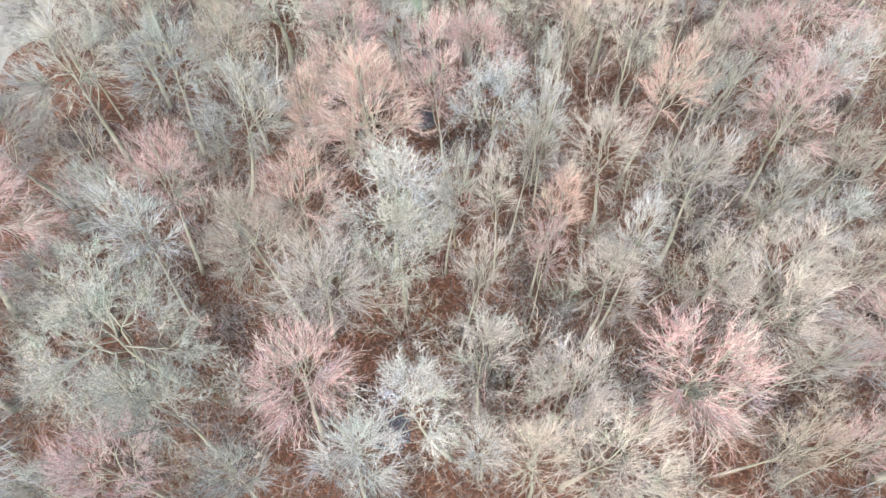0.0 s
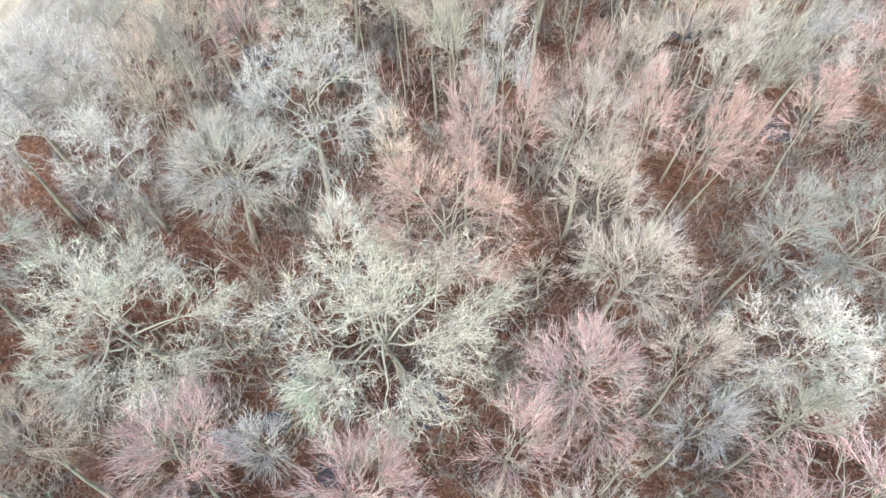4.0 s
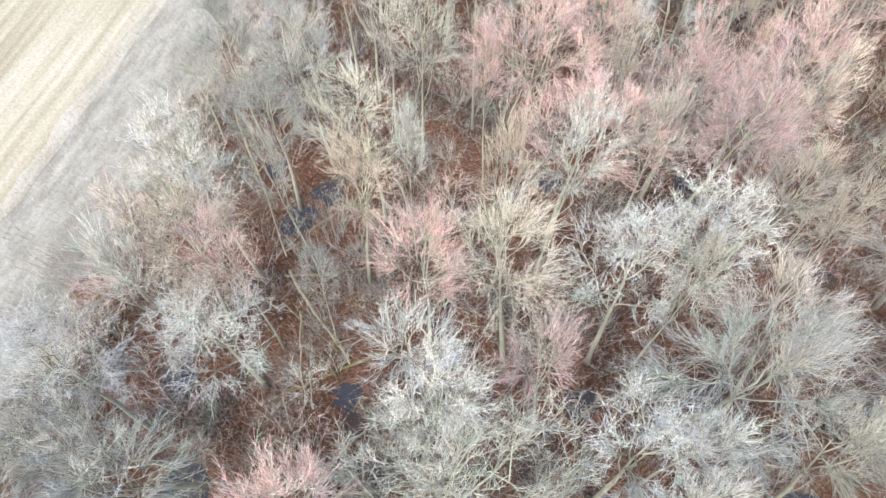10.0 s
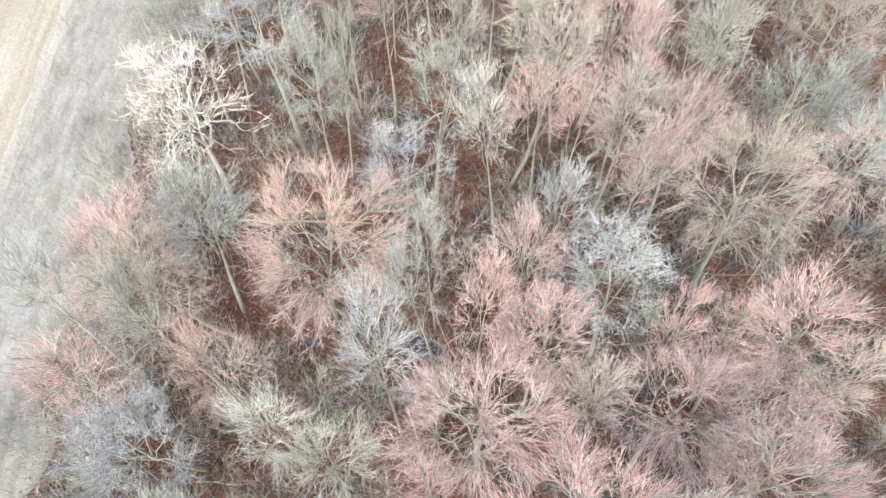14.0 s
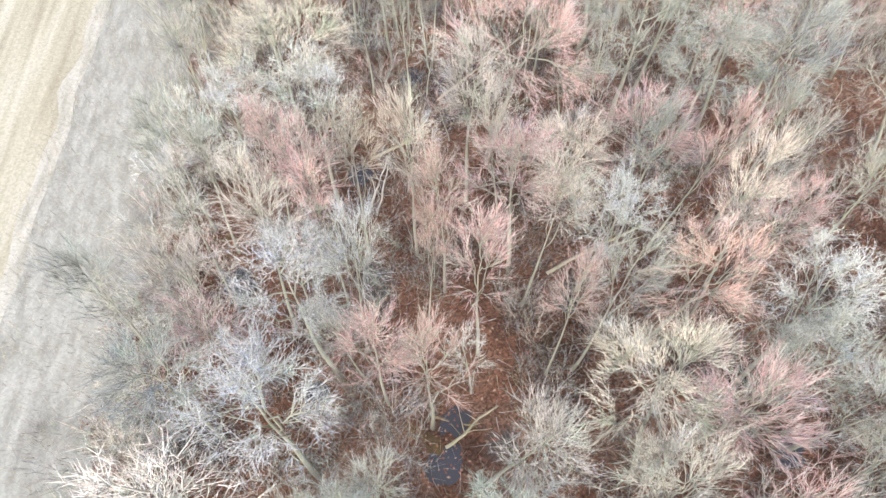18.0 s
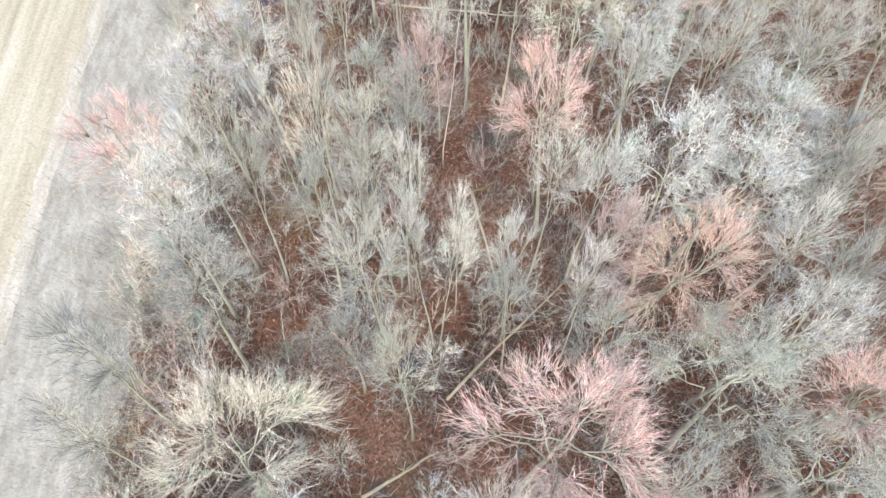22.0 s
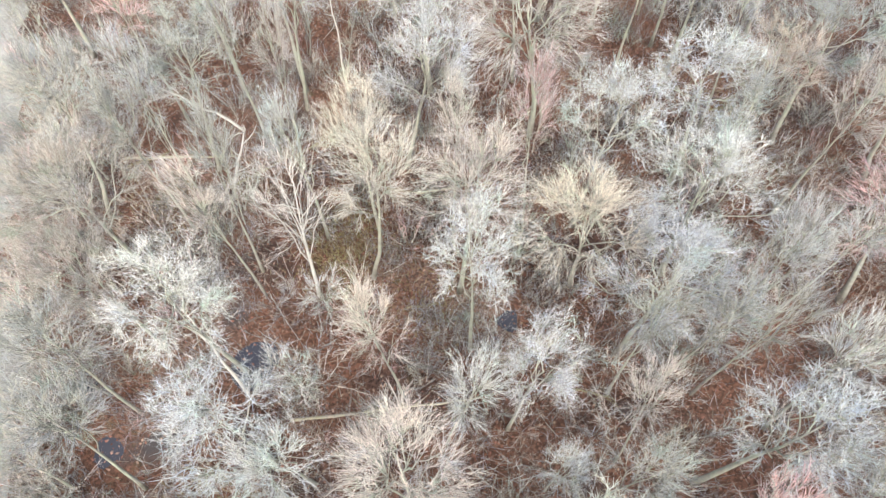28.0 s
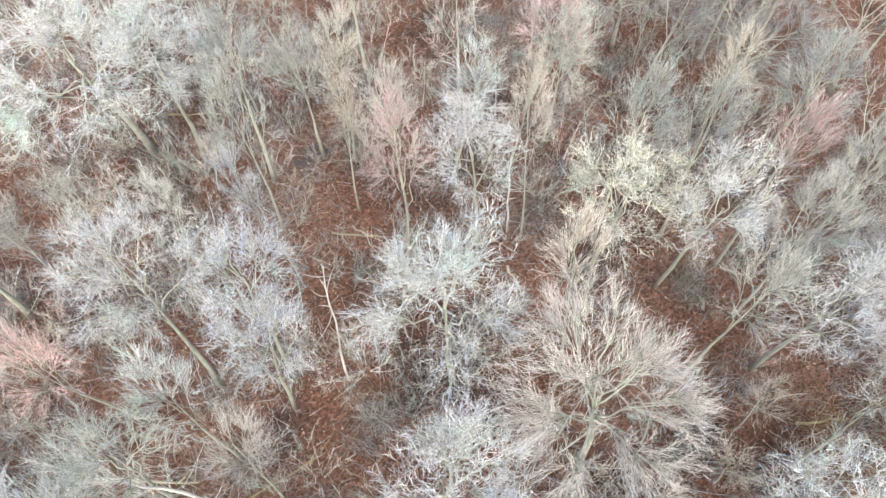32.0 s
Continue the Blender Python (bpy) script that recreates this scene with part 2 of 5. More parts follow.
class Soup:
    """Vertices and faces gathered for one mesh."""

    def __init__(self):
        self.v, self.f, self.n = [], [], 0

    def add(self, verts, faces):
        self.v.append(np.asarray(verts, float))
        self.f.extend([[a + self.n for a in q] for q in faces])
        self.n += len(verts)

    def tube(self, pts, radii, sides=5):
        pts = np.asarray(pts, float)
        k = len(pts)
        ring = np.linspace(0, 2 * np.pi, sides, endpoint=False)
        out = []
        for i in range(k):
            d = pts[min(i + 1, k - 1)] - pts[max(i - 1, 0)]
            d /= np.linalg.norm(d) + 1e-9
            a = np.cross(d, (0.31, 0.17, 0.93) if abs(d[2]) < 0.9 else (1, 0.2, 0))
            a /= np.linalg.norm(a)
            out.append(pts[i] + radii[i] * (np.cos(ring)[:, None] * a + np.sin(ring)[:, None] * np.cross(d, a)))
        faces = [[i * sides + j, i * sides + (j + 1) % sides, (i + 1) * sides + (j + 1) % sides, (i + 1) * sides + j]
                 for i in range(k - 1) for j in range(sides)]
        faces += [list(range(sides))[::-1], [(k - 1) * sides + j for j in range(sides)]]
        self.add(np.concatenate(out), faces)

    def spikes(self, base, tip, width):
        """Tapering twigs, each a ridge of two faces from base to tip."""
        base, tip = np.asarray(base, float), np.asarray(tip, float)
        d = tip - base
        d = d / (np.linalg.norm(d, axis=1, keepdims=True) + 1e-9)
        a = np.cross(d, (0.17, -0.21, 0.96))
        a /= np.linalg.norm(a, axis=1, keepdims=True) + 1e-9
        b = np.cross(a, d)
        w = np.asarray(width, float).reshape(-1, 1)
        k = len(base)
        v = np.stack([base - w * a, base + 0.7 * w * b, base + w * a, tip], 1).reshape(-1, 3)
        i = (np.arange(k) * 4)[:, None]
        f = np.concatenate([i + (0, 1, 3), i + (1, 2, 3)], 1).reshape(-1, 3)
        self.add(v, f.tolist())

    def mesh(self, name, mat, smooth=False):
        me = bpy.data.meshes.new(name)
        me.from_pydata(np.concatenate(self.v), [], self.f)
        me.materials.append(mat)
        if smooth:
            me.shade_smooth()
        return me


def part(name, me, parent, label=""):
    ob = new(name, me)
    ob.parent = parent
    return tagged(ob, label)


def unit(v):
    v = np.asarray(v, float)
    return v / (np.linalg.norm(v) + 1e-9)


def bend_path(rng, start, way, length, steps, wobble, lift):
    """A branch line that wanders a little and turns upward (lift > 0) or droops."""
    pts, d = [np.asarray(start, float)], unit(way)
    for _ in range(steps):
        d = unit(d + rng.normal(0, wobble, 3) + (0, 0, lift))
        pts.append(pts[-1] + d * length / steps)
    return np.array(pts)


def at(pts, u):
    x = u * (len(pts) - 1)
    i = min(int(x), len(pts) - 2)
    return pts[i] + (pts[i + 1] - pts[i]) * (x - i), unit(pts[i + 1] - pts[i])


FORMS = {
    # fork, foot of the crown (both as shares of the height), limbs, branches, twigs, twiglets, twig length, wobble, spread of the twigs
    "upright": (0.42, 0.66, 7, 92, 6, 6, 0.72, 0.07, 0.50),
    "broad": (0.40, 0.65, 8, 136, 6, 6, 0.74, 0.07, 0.50),
    "grand": (0.36, 0.62, 11, 215, 6, 6, 0.72, 0.08, 0.52),
    "tufted": (0.42, 0.64, 7, 96, 6, 6, 0.52, 0.11, 0.85),
    "tufted_broad": (0.40, 0.62, 8, 146, 6, 6, 0.54, 0.11, 0.85),
    "tufted_grand": (0.35, 0.58, 11, 230, 6, 6, 0.54, 0.12, 0.85),
    "open": (0.40, 0.62, 7, 84, 6, 5, 0.70, 0.09, 0.55),
    "dead": (0.34, 0.44, 12, 84, 4, 3, 0.62, 0.16, 0.70),
    "slim": (0.42, 0.66, 5, 56, 6, 5, 0.64, 0.07, 0.50),
    "fan": (0.20, 0.44, 16, 84, 5, 3, 0.75, 0.05, 0.30),
    "far": (0.34, 0.52, 4, 28, 5, 5, 0.75, 0.06, 0.55),
}


def curve(a, way, b, steps, rng, wobble):
    """A branch from a that sets out along way and ends in b."""
    a, b = np.asarray(a, float), np.asarray(b, float)
    d = np.linalg.norm(b - a)
    mid = a + unit(way) * d * 0.5
    t = np.linspace(0, 1, steps + 1)[:, None]
    p = (1 - t) ** 2 * a + 2 * t * (1 - t) * mid + t * t * b
    p[1:-1] += rng.normal(0, wobble * d * 0.3, (steps - 1, 3))
    return p


def tree_soups(form, h, r, seed):
    """Trunk, limbs and twigs of a bare broadleaf tree, h high: its limbs rise from the fork and end in a dome of radius r."""
    rng = np.random.default_rng(seed)
    fork, foot, limbs, subs, twigs, lets, tl, wob, loose = FORMS[form]
    trunk = bend_path(rng, (0, 0, -0.15), (*rng.normal(0, 0.05, 2), 1), h * 0.76, 7, 0.04, 0.03)
    r0 = 0.0055 * h + 0.017 * r
    ts = Soup()
    ts.tube(trunk, r0 * np.array([1.4, 1.0, 0.88, 0.72, 0.56, 0.40, 0.28, 0.16]), 7)
    hub = np.append(at(trunk, min(foot / 0.76, 0.98))[0][:2], foot * h)
    rise = h - foot * h
    lobes = [(rng.uniform(0, 6.28), rng.uniform(0.05, 0.13), k) for k in (2, 3, 5)]

    def dome(az, up, rho):
        k = 1 + sum(w * np.sin(n * az + p) for p, w, n in lobes)
        c = np.cos(up)
        rr = (r - 0.35 * tl) * k
        return hub + (rr * rho * c * np.cos(az), rr * rho * c * np.sin(az), (rise - 0.4 * tl) * rho * np.sin(up))

    stout = 1.35 if form == "dead" else 1.0
    lines, limb_soups, turn = [], [], rng.uniform(0, 6.28)
    for i in range(limbs):
        u = (fork + (0.74 - fork) * (i / max(limbs - 1, 1)) * rng.uniform(0.8, 1)) / 0.76
        p, d = at(trunk, min(u, 0.97))
        turn += 2.4 + rng.normal(0, 0.3)
        up = rng.uniform(0.1, 1.0) if i < limbs - 1 else 1.4
        goal = dome(turn, up, rng.uniform(0.78, 0.92))
        goal[2] = max(goal[2], p[2] + 0.8)
        line = curve(p, unit(goal - p) + (0, 0, 0.25), goal, 6, rng, wob)
        rad = stout * r0 * (0.40 - 0.12 * u) * np.linspace(1, 0.28, 7)
        s = Soup()
        s.tube(line, rad, 5)
        lines.append((line, rad)), limb_soups.append(s)
    base, tip, wid = [], [], []
    root = hub - (0, 0, 0.10 * h)
    joints = [(i, k) for i in range(limbs) for k in (2, 3, 4, 5)]
    spots = np.array([lines[i][0][k] for i, k in joints])
    for j in range(subs):
        up = np.arcsin(rng.uniform(-0.25, 1.0))
        goal = dome(rng.uniform(0, 6.28), up, rng.uniform(0.35, 1.0) ** 0.5)
        cost = np.linalg.norm(spots - goal, axis=1) + 1.3 * np.maximum(0, np.linalg.norm(spots - root, axis=1) + 0.5 - np.linalg.norm(goal - root))
        i, k = joints[int(np.argmin(cost))]
        line, rad = lines[i]
        q = line[k]
        sub = curve(q, unit(line[k] - line[k - 1]) + unit(goal - q) * 0.8, goal, 3, rng, wob * 1.3)
        sr = max(rad[k] * 0.6, 0.0155) * stout
        limb_soups[i].tube(sub, sr * np.array([1, 0.75, 0.5, 0.3]), 3)
        for t in range(twigs):
            a, g = at(sub, 0.25 + 0.74 * (t + rng.uniform(0, 0.9)) / twigs)
            out = unit(a - root)
            tw = unit(g * 0.55 + out * 0.6 + unit(rng.normal(0, 1, 3)) * loose)
            ln = tl * rng.uniform(0.55, 1.25)
            end = a + tw * ln
            base.append(a), tip.append(end), wid.append(0.0100)
            for _ in range(lets):
                b0 = a + (end - a) * rng.uniform(0.05, 0.85)
                sw = unit(tw * 0.8 + out * 0.35 + unit(rng.normal(0, 1, 3)) * loose * rng.uniform(0.8, 1.5))
                base.append(b0), tip.append(b0 + sw * ln * rng.uniform(0.45, 0.95)), wid.append(0.0074)
    crown = Soup()
    crown.spikes(base, tip, np.array(wid) * (1.5 if form == "dead" else 1.25 if form == "far" else 1.0))
    return ts, limb_soups, crown


def make_tree(form, h, r, seed):
    pale = form in ("dead", "fan")
    bark = BARK_PALE if pale else BARK
    ts, limb_soups, crown = tree_soups(form, h, r, seed)
    root = new({"slim": "young_tree", "dead": "dead_tree", "fan": "dead_tree"}.get(form, "tree"))
    root.empty_display_size = 0.2
    part("trunk", ts.mesh("trunk", bark, True), root)
    for s in limb_soups:
        part("limb", s.mesh("limb", bark, True), root)
    part("crown", crown.mesh("crown", TWIGS["bleached" if pale else "grey"]), root)
    return root


def make_sapling(h, seed, stems, spread):
    """A thin many-stemmed sapling or shrub."""
    rng = np.random.default_rng(seed)
    root = new("shrub")
    root.empty_display_size = 0.2
    base, tip, wid = [], [], []
    for i in range(stems):
        a = rng.uniform(0, 6.28)
        k = rng.uniform(0.1, spread)
        line = bend_path(rng, (0.12 * np.cos(a), 0.12 * np.sin(a), -0.05), (np.cos(a) * k, np.sin(a) * k, 1), h * rng.uniform(0.7, 1), 4, 0.09, 0.05)
        s = Soup()
        s.tube(line, (0.012 + 0.004 * h) * np.array([1, 0.8, 0.6, 0.4, 0.2]), 4)
        part("stem", s.mesh("stem", BARK, True), root)
        for t in range(16):
            x = 0.22 + 0.77 * (t + rng.uniform(0, 0.9)) / 16
            q, g = at(line, min(x, 0.99))
            w = unit(g + unit(rng.normal(0, 1, 3)) * 0.75 + (0, 0, 0.2))
            ln = h * rng.uniform(0.12, 0.24)
            base.append(q), tip.append(q + w * ln), wid.append(0.014)
            for _ in range(3):
                b0 = q + w * ln * rng.uniform(0.15, 0.9)
                base.append(b0), tip.append(b0 + unit(w + unit(rng.normal(0, 1, 3)) * 0.7) * ln * rng.uniform(0.4, 0.8)), wid.append(0.011)
    c = Soup()
    c.spikes(base, tip, wid)
    part("crown", c.mesh("crown", TWIGS["grey"]), root)
    return root

# ---- the ground, the field and its verge ----


def relief(x, y):
    """Low swells of the woodland floor."""
    z = 0.22 * noise.noise((x * 0.11, y * 0.11, 3.1)) + 0.10 * noise.noise((x * 0.37, y * 0.37, 7.7))
    for a, b, r in POOLS:
        if abs(x - a) < 2 * r and abs(y - b) < 2 * r:
            z -= 0.30 * math.exp(-((x - a) ** 2 + (y - b) ** 2) / (r * r))
    return z * min(max((x + 26.0) / 4.0, 0.0), 1.0)


# hollows that hold dark standing water
POOLS = [
    (-6.2, 96.7, 1.3),
    (-13.8, 90.6, 1.0),
    (-5.8, 99.1, 1.2),
    (10.7, 96.8, 1.1),
    (-12.8, 100.7, 1.0),
    (-17.6, 106.9, 1.4),
    (-1.8, 28.3, 1.1),
    (15.1, 61.0, 1.9),
    (-13.0, 72.0, 1.3),
    (-17.0, 72.5, 1.0),
    (3.8, 89.5, 1.0),
    (-10.9, 83.7, 0.8),
    (-11.1, 114.3, 1.1),
    (-7.9, 122.1, 1.1),
    (13.8, 64.8, 1.1),
    (15.1, 62.5, 1.0),
    (3.0, 150.9, 0.9),
    (-6.9, 142.9, 0.9),
    (9.9, 65.8, 1.5),
    (-16.2, 58.9, 1.2),
    (-7.5, 60.8, 1.1),
    (4.0, 63.9, 1.3),
    (-13.1, 54.1, 1.4),
    (-14.2, 69.3, 1.4),
    (-0.7, 76.8, 1.1),
    (7.0, 78.8, 1.0),
    (20.7, 53.3, 1.5),
    (-11.1, 50.7, 1.4),
    (-7.6, 53.2, 1.1),
    (-4.3, 48.8, 0.8),
    (-5.2, 30.2, 1.1),
    (-5.0, 33.3, 0.9),
    (2.5, 32.3, 1.4),
    (-2.5, 8.3, 1.4),
    (-10.5, 152.4, 1.6),
    (-19.1, 153.3, 1.0),
    (-18.1, 149.8, 1.1),
    (0.7, 105.5, 1.1),
    (-5.4, 83.3, 1.3),
]


def edge_x(y):
    """The field's edge runs almost straight along the wood."""
    return -30.6 + 0.012 * (y - 60) - 0.3 * max(0, 52 - y) + 0.35 * noise.noise((0.0, y * 0.05, 2.0)) + 0.35 * noise.noise((0.0, y * 0.31, 5.0))


def sheet(name, xs, ys, height, mat):
    bm = bmesh.new()
    grid = [[bm.verts.new((x, y, height(x, y))) for x in xs] for y in ys]
    for j in range(len(ys) - 1):
        for i in range(len(xs) - 1):
            bm.faces.new((grid[j][i], grid[j][i + 1], grid[j + 1][i + 1], grid[j + 1][i]))
    me = bpy.data.meshes.new(name)
    bm.to_mesh(me)
    bm.free()
    me.materials.append(mat)
    me.shade_smooth()
    return new(name, me)


def axis(lo, hi, step):
    inner = np.arange(lo, hi + step / 2, step).tolist()
    return [lo - d for d in (2500, 900, 300, 120, 50, 20)] + inner + [hi + d for d in (20, 50, 120, 300, 900, 2500)]


def fade(x, y):
    return relief(x, y) if -60 < x < 60 and -20 < y < 240 else 0.0


ground = sheet("ground", axis(-40, 44, 0.8), axis(-8, 220, 0.8), fade, LITTER)
tagged(ground, "rust-brown woodland floor under fallen leaves with damp hollows", "ground", kind="structure")

surfaces = []
for a, b, r in POOLS:
    g = np.random.default_rng(int(a * 10 + b * 100) % 9973)
    level = relief(a, b) + 0.13
    surfaces.append((a, b, r, level))
    bm = bmesh.new()
    turn = np.linspace(0, 6.283, 44, endpoint=False)
    reach = 0.92 + sum(w * np.sin(k * turn + g.uniform(0, 6)) for k, w in ((2, 0.22), (3, 0.12), (5, 0.09), (9, 0.05)))
    rim = [bm.verts.new((a + r * k * math.cos(q), b + r * k * math.sin(q), level)) for q, k in zip(turn, reach)]
    bm.faces.new(rim)
    me = bpy.data.meshes.new("water")
    bm.to_mesh(me)
    bm.free()
    me.materials.append(WATER)
    tagged(new("water", me), "dark still pool in a hollow of the woodland floor", "water", kind="structure")

fy = np.arange(-40, 261, 1.0)


def strip(name, inner, outer, cols, height, mat, label, category):
    bm = bmesh.new()
    rows = []
    for y in fy:
        a, b = inner(y), outer(y)
        rows.append([bm.verts.new((a + (b - a) * i / cols, y, height(i, y))) for i in range(cols + 1)])
    for p, q in zip(rows, rows[1:]):
        for i in range(cols):
            bm.faces.new((p[i + 1], p[i], q[i], q[i + 1]))
    me = bpy.data.meshes.new(name)
    bm.to_mesh(me)
    bm.free()
    me.materials.append(mat)
    ob = new(name, me)
    return tagged(ob, label, category, kind="structure")


strip("field", edge_x, lambda y: -130.0, 200, lambda i, y: 0.10 + (0.015 if i % 2 else 0.0), STUBBLE,
      "pale straw-coloured stubble field in long drilled rows", "field")
strip("track", lambda y: edge_x(y) + 0.25 + 0.3 * noise.noise((8.0, y * 0.2, 1.0)), lambda y: edge_x(y) - 0.75 + 0.5 * noise.noise((9.0, y * 0.3, 1.0)), 4,
      lambda i, y: 0.119 + 0.004 * (i % 2), TRACK, "bleached bare strip along the edge of the stubble field", "field track")
strip("verge", lambda y: edge_x(y) + 7.0 + 2.0 * noise.noise((3.0, y * 0.35, 1.0)), lambda y: edge_x(y) - 0.1, 14,
      lambda i, y: 0.012 + 0.08 * min(i, 4) / 4 + 0.03 * abs(noise.noise((i * 0.7, y * 0.4, 0.3))), VERGE,
      "strip of bleached dry grass between wood and field", "grass verge")

# ---- trees ----
rnd = random.Random(11)
LOOKS = {
    "pink": "pinkish", "salmon": "salmon-tinged", "white": "silvery white", "grey": "grey", "cream": "cream-coloured",
    "green": "grey-green", "tan": "tan", "dark": "dark grey-brown", "straw": "straw-yellow", "lilac": "lilac-grey",
    "lichen": "pale lichen-covered", "bleached": "bleached white",
}
SHAPES = {"upright": "bare upright tree with a brush of {} twigs", "broad": "bare broad-crowned tree with dense {} twigs",
          "open": "bare open-limbed tree with {} branches and twigs", "dead": "dead barkless tree with {} branching limbs",
          "grand": "bare wide-crowned old tree with masses of {} twigs",
          "tufted": "bare tree with tufted clumps of {} twigs", "tufted_broad": "bare broad-crowned tree with tufted {} twigs",
          "tufted_grand": "bare wide-crowned old tree with tufted {} twigs", "slim": "bare slender tree with a narrow crown of {} twigs"}
STOCK = {
    "upright": [(make_tree("upright", 12.5, 2.1, s), 12.5, 2.1) for s in (1, 2, 3, 4)],
    "broad": [(make_tree("broad", 13.0, 2.7, s), 13.0, 2.7) for s in (21, 22, 23)],
    "grand": [(make_tree("grand", 13.5, 3.7, s), 13.5, 3.7) for s in (25, 26)],
    "tufted": [(make_tree("tufted", 12.5, 2.1, s), 12.5, 2.1) for s in (5, 6, 7, 8)],
    "tufted_broad": [(make_tree("tufted_broad", 13.0, 2.7, s), 13.0, 2.7) for s in (11, 12, 13)],
    "tufted_grand": [(make_tree("tufted_grand", 13.5, 3.7, s), 13.5, 3.7) for s in (15, 16)],
    "open": [(make_tree("open", 12.5, 2.3, s), 12.5, 2.3) for s in (31, 32, 33)],
    "dead": [(make_tree("dead", 12.0, 2.5, s), 12.0, 2.5) for s in (41,)],
    "slim": [(make_tree("slim", 9.5, 1.45, s), 9.5, 1.45) for s in (51, 52, 53)],
}
used = set()
planted = []


def plant(stock, m, twigs, label, category, group, names):
    """Puts the first of a stock where it is wanted, and copies it after that."""
    if id(stock) not in used:
        used.add(id(stock))
        ob = stock
        ob.matrix_basis = m
    else:
        ob = copy_thing(stock, m)
    for c in ob.children:
        if c.name.split(".")[0] in names:
            c.material_slots[0].link = "OBJECT"
            c.material_slots[0].material = TWIGS[twigs]
    return tagged(ob, label, category, group)


@functools.lru_cache(maxsize=None)
def heart(stock):
    """The middle of a tree's crown, as seen from its foot."""
    crown = next(c for c in stock.children if c.name.startswith("crown"))
    v = np.empty(3 * len(crown.data.vertices))
    crown.data.vertices.foreach_get("co", v)
    return Vector(v.reshape(-1, 3).mean(0))


def place_tree(x, y, h, r, colour, form):
    if form in ("upright", "broad"):
        form = "slim" if r < 1.65 else "upright" if r < 2.4 else "broad" if r < 3.2 else "grand"
        if form != "slim" and colour in ("white", "lichen", "lilac", "green"):
            form = {"upright": "tufted", "broad": "tufted_broad", "grand": "tufted_grand"}[form]
    stock, h0, r0 = rnd.choice(STOCK[form])
    m = pose(x, y, relief(x, y), rnd.gauss(0, 2.0), rnd.gauss(0, 2.0), rnd.uniform(0, 360))
    k = (1.06 if form == "dead" else 1.18) * r / r0
    m = m @ Matrix.Diagonal((k, k, h / h0, 1))
    middle = m @ heart(stock)
    m = Matrix.Translation((x - middle.x, y - middle.y, 0)) @ m
    planted.append((x, y, r))
    return plant(stock, m, colour, SHAPES[form].format(LOOKS[colour]), "tree", "woodland trees", ("crown",))


place_tree(-14.5, 3.9, 10.5, 1.2, "grey", "upright")
place_tree(-12.0, 4.7, 12.0, 1.8, "pink", "upright")
place_tree(-7.9, 4.9, 10.5, 1.2, "grey", "upright")
place_tree(-3.0, 5.0, 12.0, 1.6, "white", "upright")
place_tree(6.1, 5.5, 12.0, 2.4, "cream", "upright")
place_tree(3.3, 5.7, 10.5, 1.4, "cream", "upright")
place_tree(1.4, 5.9, 10.5, 1.0, "white", "upright")
place_tree(13.4, 6.1, 10.5, 1.4, "tan", "upright")
place_tree(15.5, 6.4, 10.5, 1.0, "pink", "upright")
place_tree(-10.5, 6.7, 12.0, 1.6, "green", "upright")
place_tree(-1.3, 7.3, 12.0, 2.0, "white", "upright")
place_tree(4.7, 7.9, 12.0, 1.9, "cream", "upright")
place_tree(-5.7, 8.3, 12.0, 2.1, "pink", "upright")
place_tree(10.0, 8.9, 12.0, 2.3, "pink", "upright")
place_tree(14.6, 9.4, 10.5, 1.3, "grey", "upright")
place_tree(1.5, 9.6, 10.5, 1.6, "cream", "upright")
place_tree(-13.4, 9.9, 12.0, 3.7, "green", "upright")
place_tree(13.3, 11.7, 12.0, 2.0, "cream", "upright")
place_tree(-5.1, 12.5, 12.0, 2.0, "cream", "upright")
place_tree(10.9, 13.0, 10.5, 1.4, "cream", "upright")
place_tree(1.5, 13.3, 10.5, 1.4, "cream", "upright")
place_tree(7.1, 13.4, 10.5, 1.8, "cream", "upright")
place_tree(14.3, 13.7, 12.0, 2.0, "cream", "upright")
place_tree(4.0, 14.1, 10.5, 1.0, "pink", "upright")
place_tree(-12.9, 14.2, 12.0, 1.6, "white", "upright")
place_tree(17.7, 14.2, 10.5, 1.4, "cream", "open")
place_tree(-2.0, 14.5, 11.9, 2.1, "green", "upright")
place_tree(-8.6, 14.6, 12.0, 1.9, "tan", "upright")
place_tree(8.2, 15.1, 10.5, 1.5, "white", "upright")
place_tree(4.8, 16.2, 10.5, 1.2, "salmon", "upright")
place_tree(17.5, 16.5, 10.5, 1.5, "white", "open")
place_tree(-6.8, 16.7, 12.0, 1.9, "salmon", "upright")
place_tree(14.5, 17.0, 10.5, 1.5, "grey", "upright")
place_tree(-2.4, 17.1, 12.0, 2.3, "white", "upright")
place_tree(0.2, 17.2, 10.5, 1.1, "grey", "upright")
place_tree(2.0, 17.3, 10.5, 1.3, "cream", "upright")
place_tree(-16.4, 17.3, 12.0, 2.2, "grey", "open")
place_tree(-13.3, 18.0, 12.0, 1.7, "pink", "upright")
place_tree(11.6, 18.8, 10.5, 2.5, "cream", "open")
place_tree(3.9, 19.7, 10.5, 1.1, "grey", "upright")
place_tree(-3.8, 19.8, 14.9, 2.2, "salmon", "upright")
place_tree(19.9, 20.9, 10.5, 2.1, "tan", "open")
place_tree(7.2, 21.1, 12.0, 2.9, "cream", "open")
place_tree(4.5, 21.3, 10.5, 1.3, "white", "upright")
place_tree(-10.0, 21.7, 12.0, 2.3, "grey", "upright")
place_tree(-7.1, 21.7, 10.5, 1.2, "salmon", "upright")
place_tree(2.0, 22.1, 12.0, 2.1, "white", "upright")
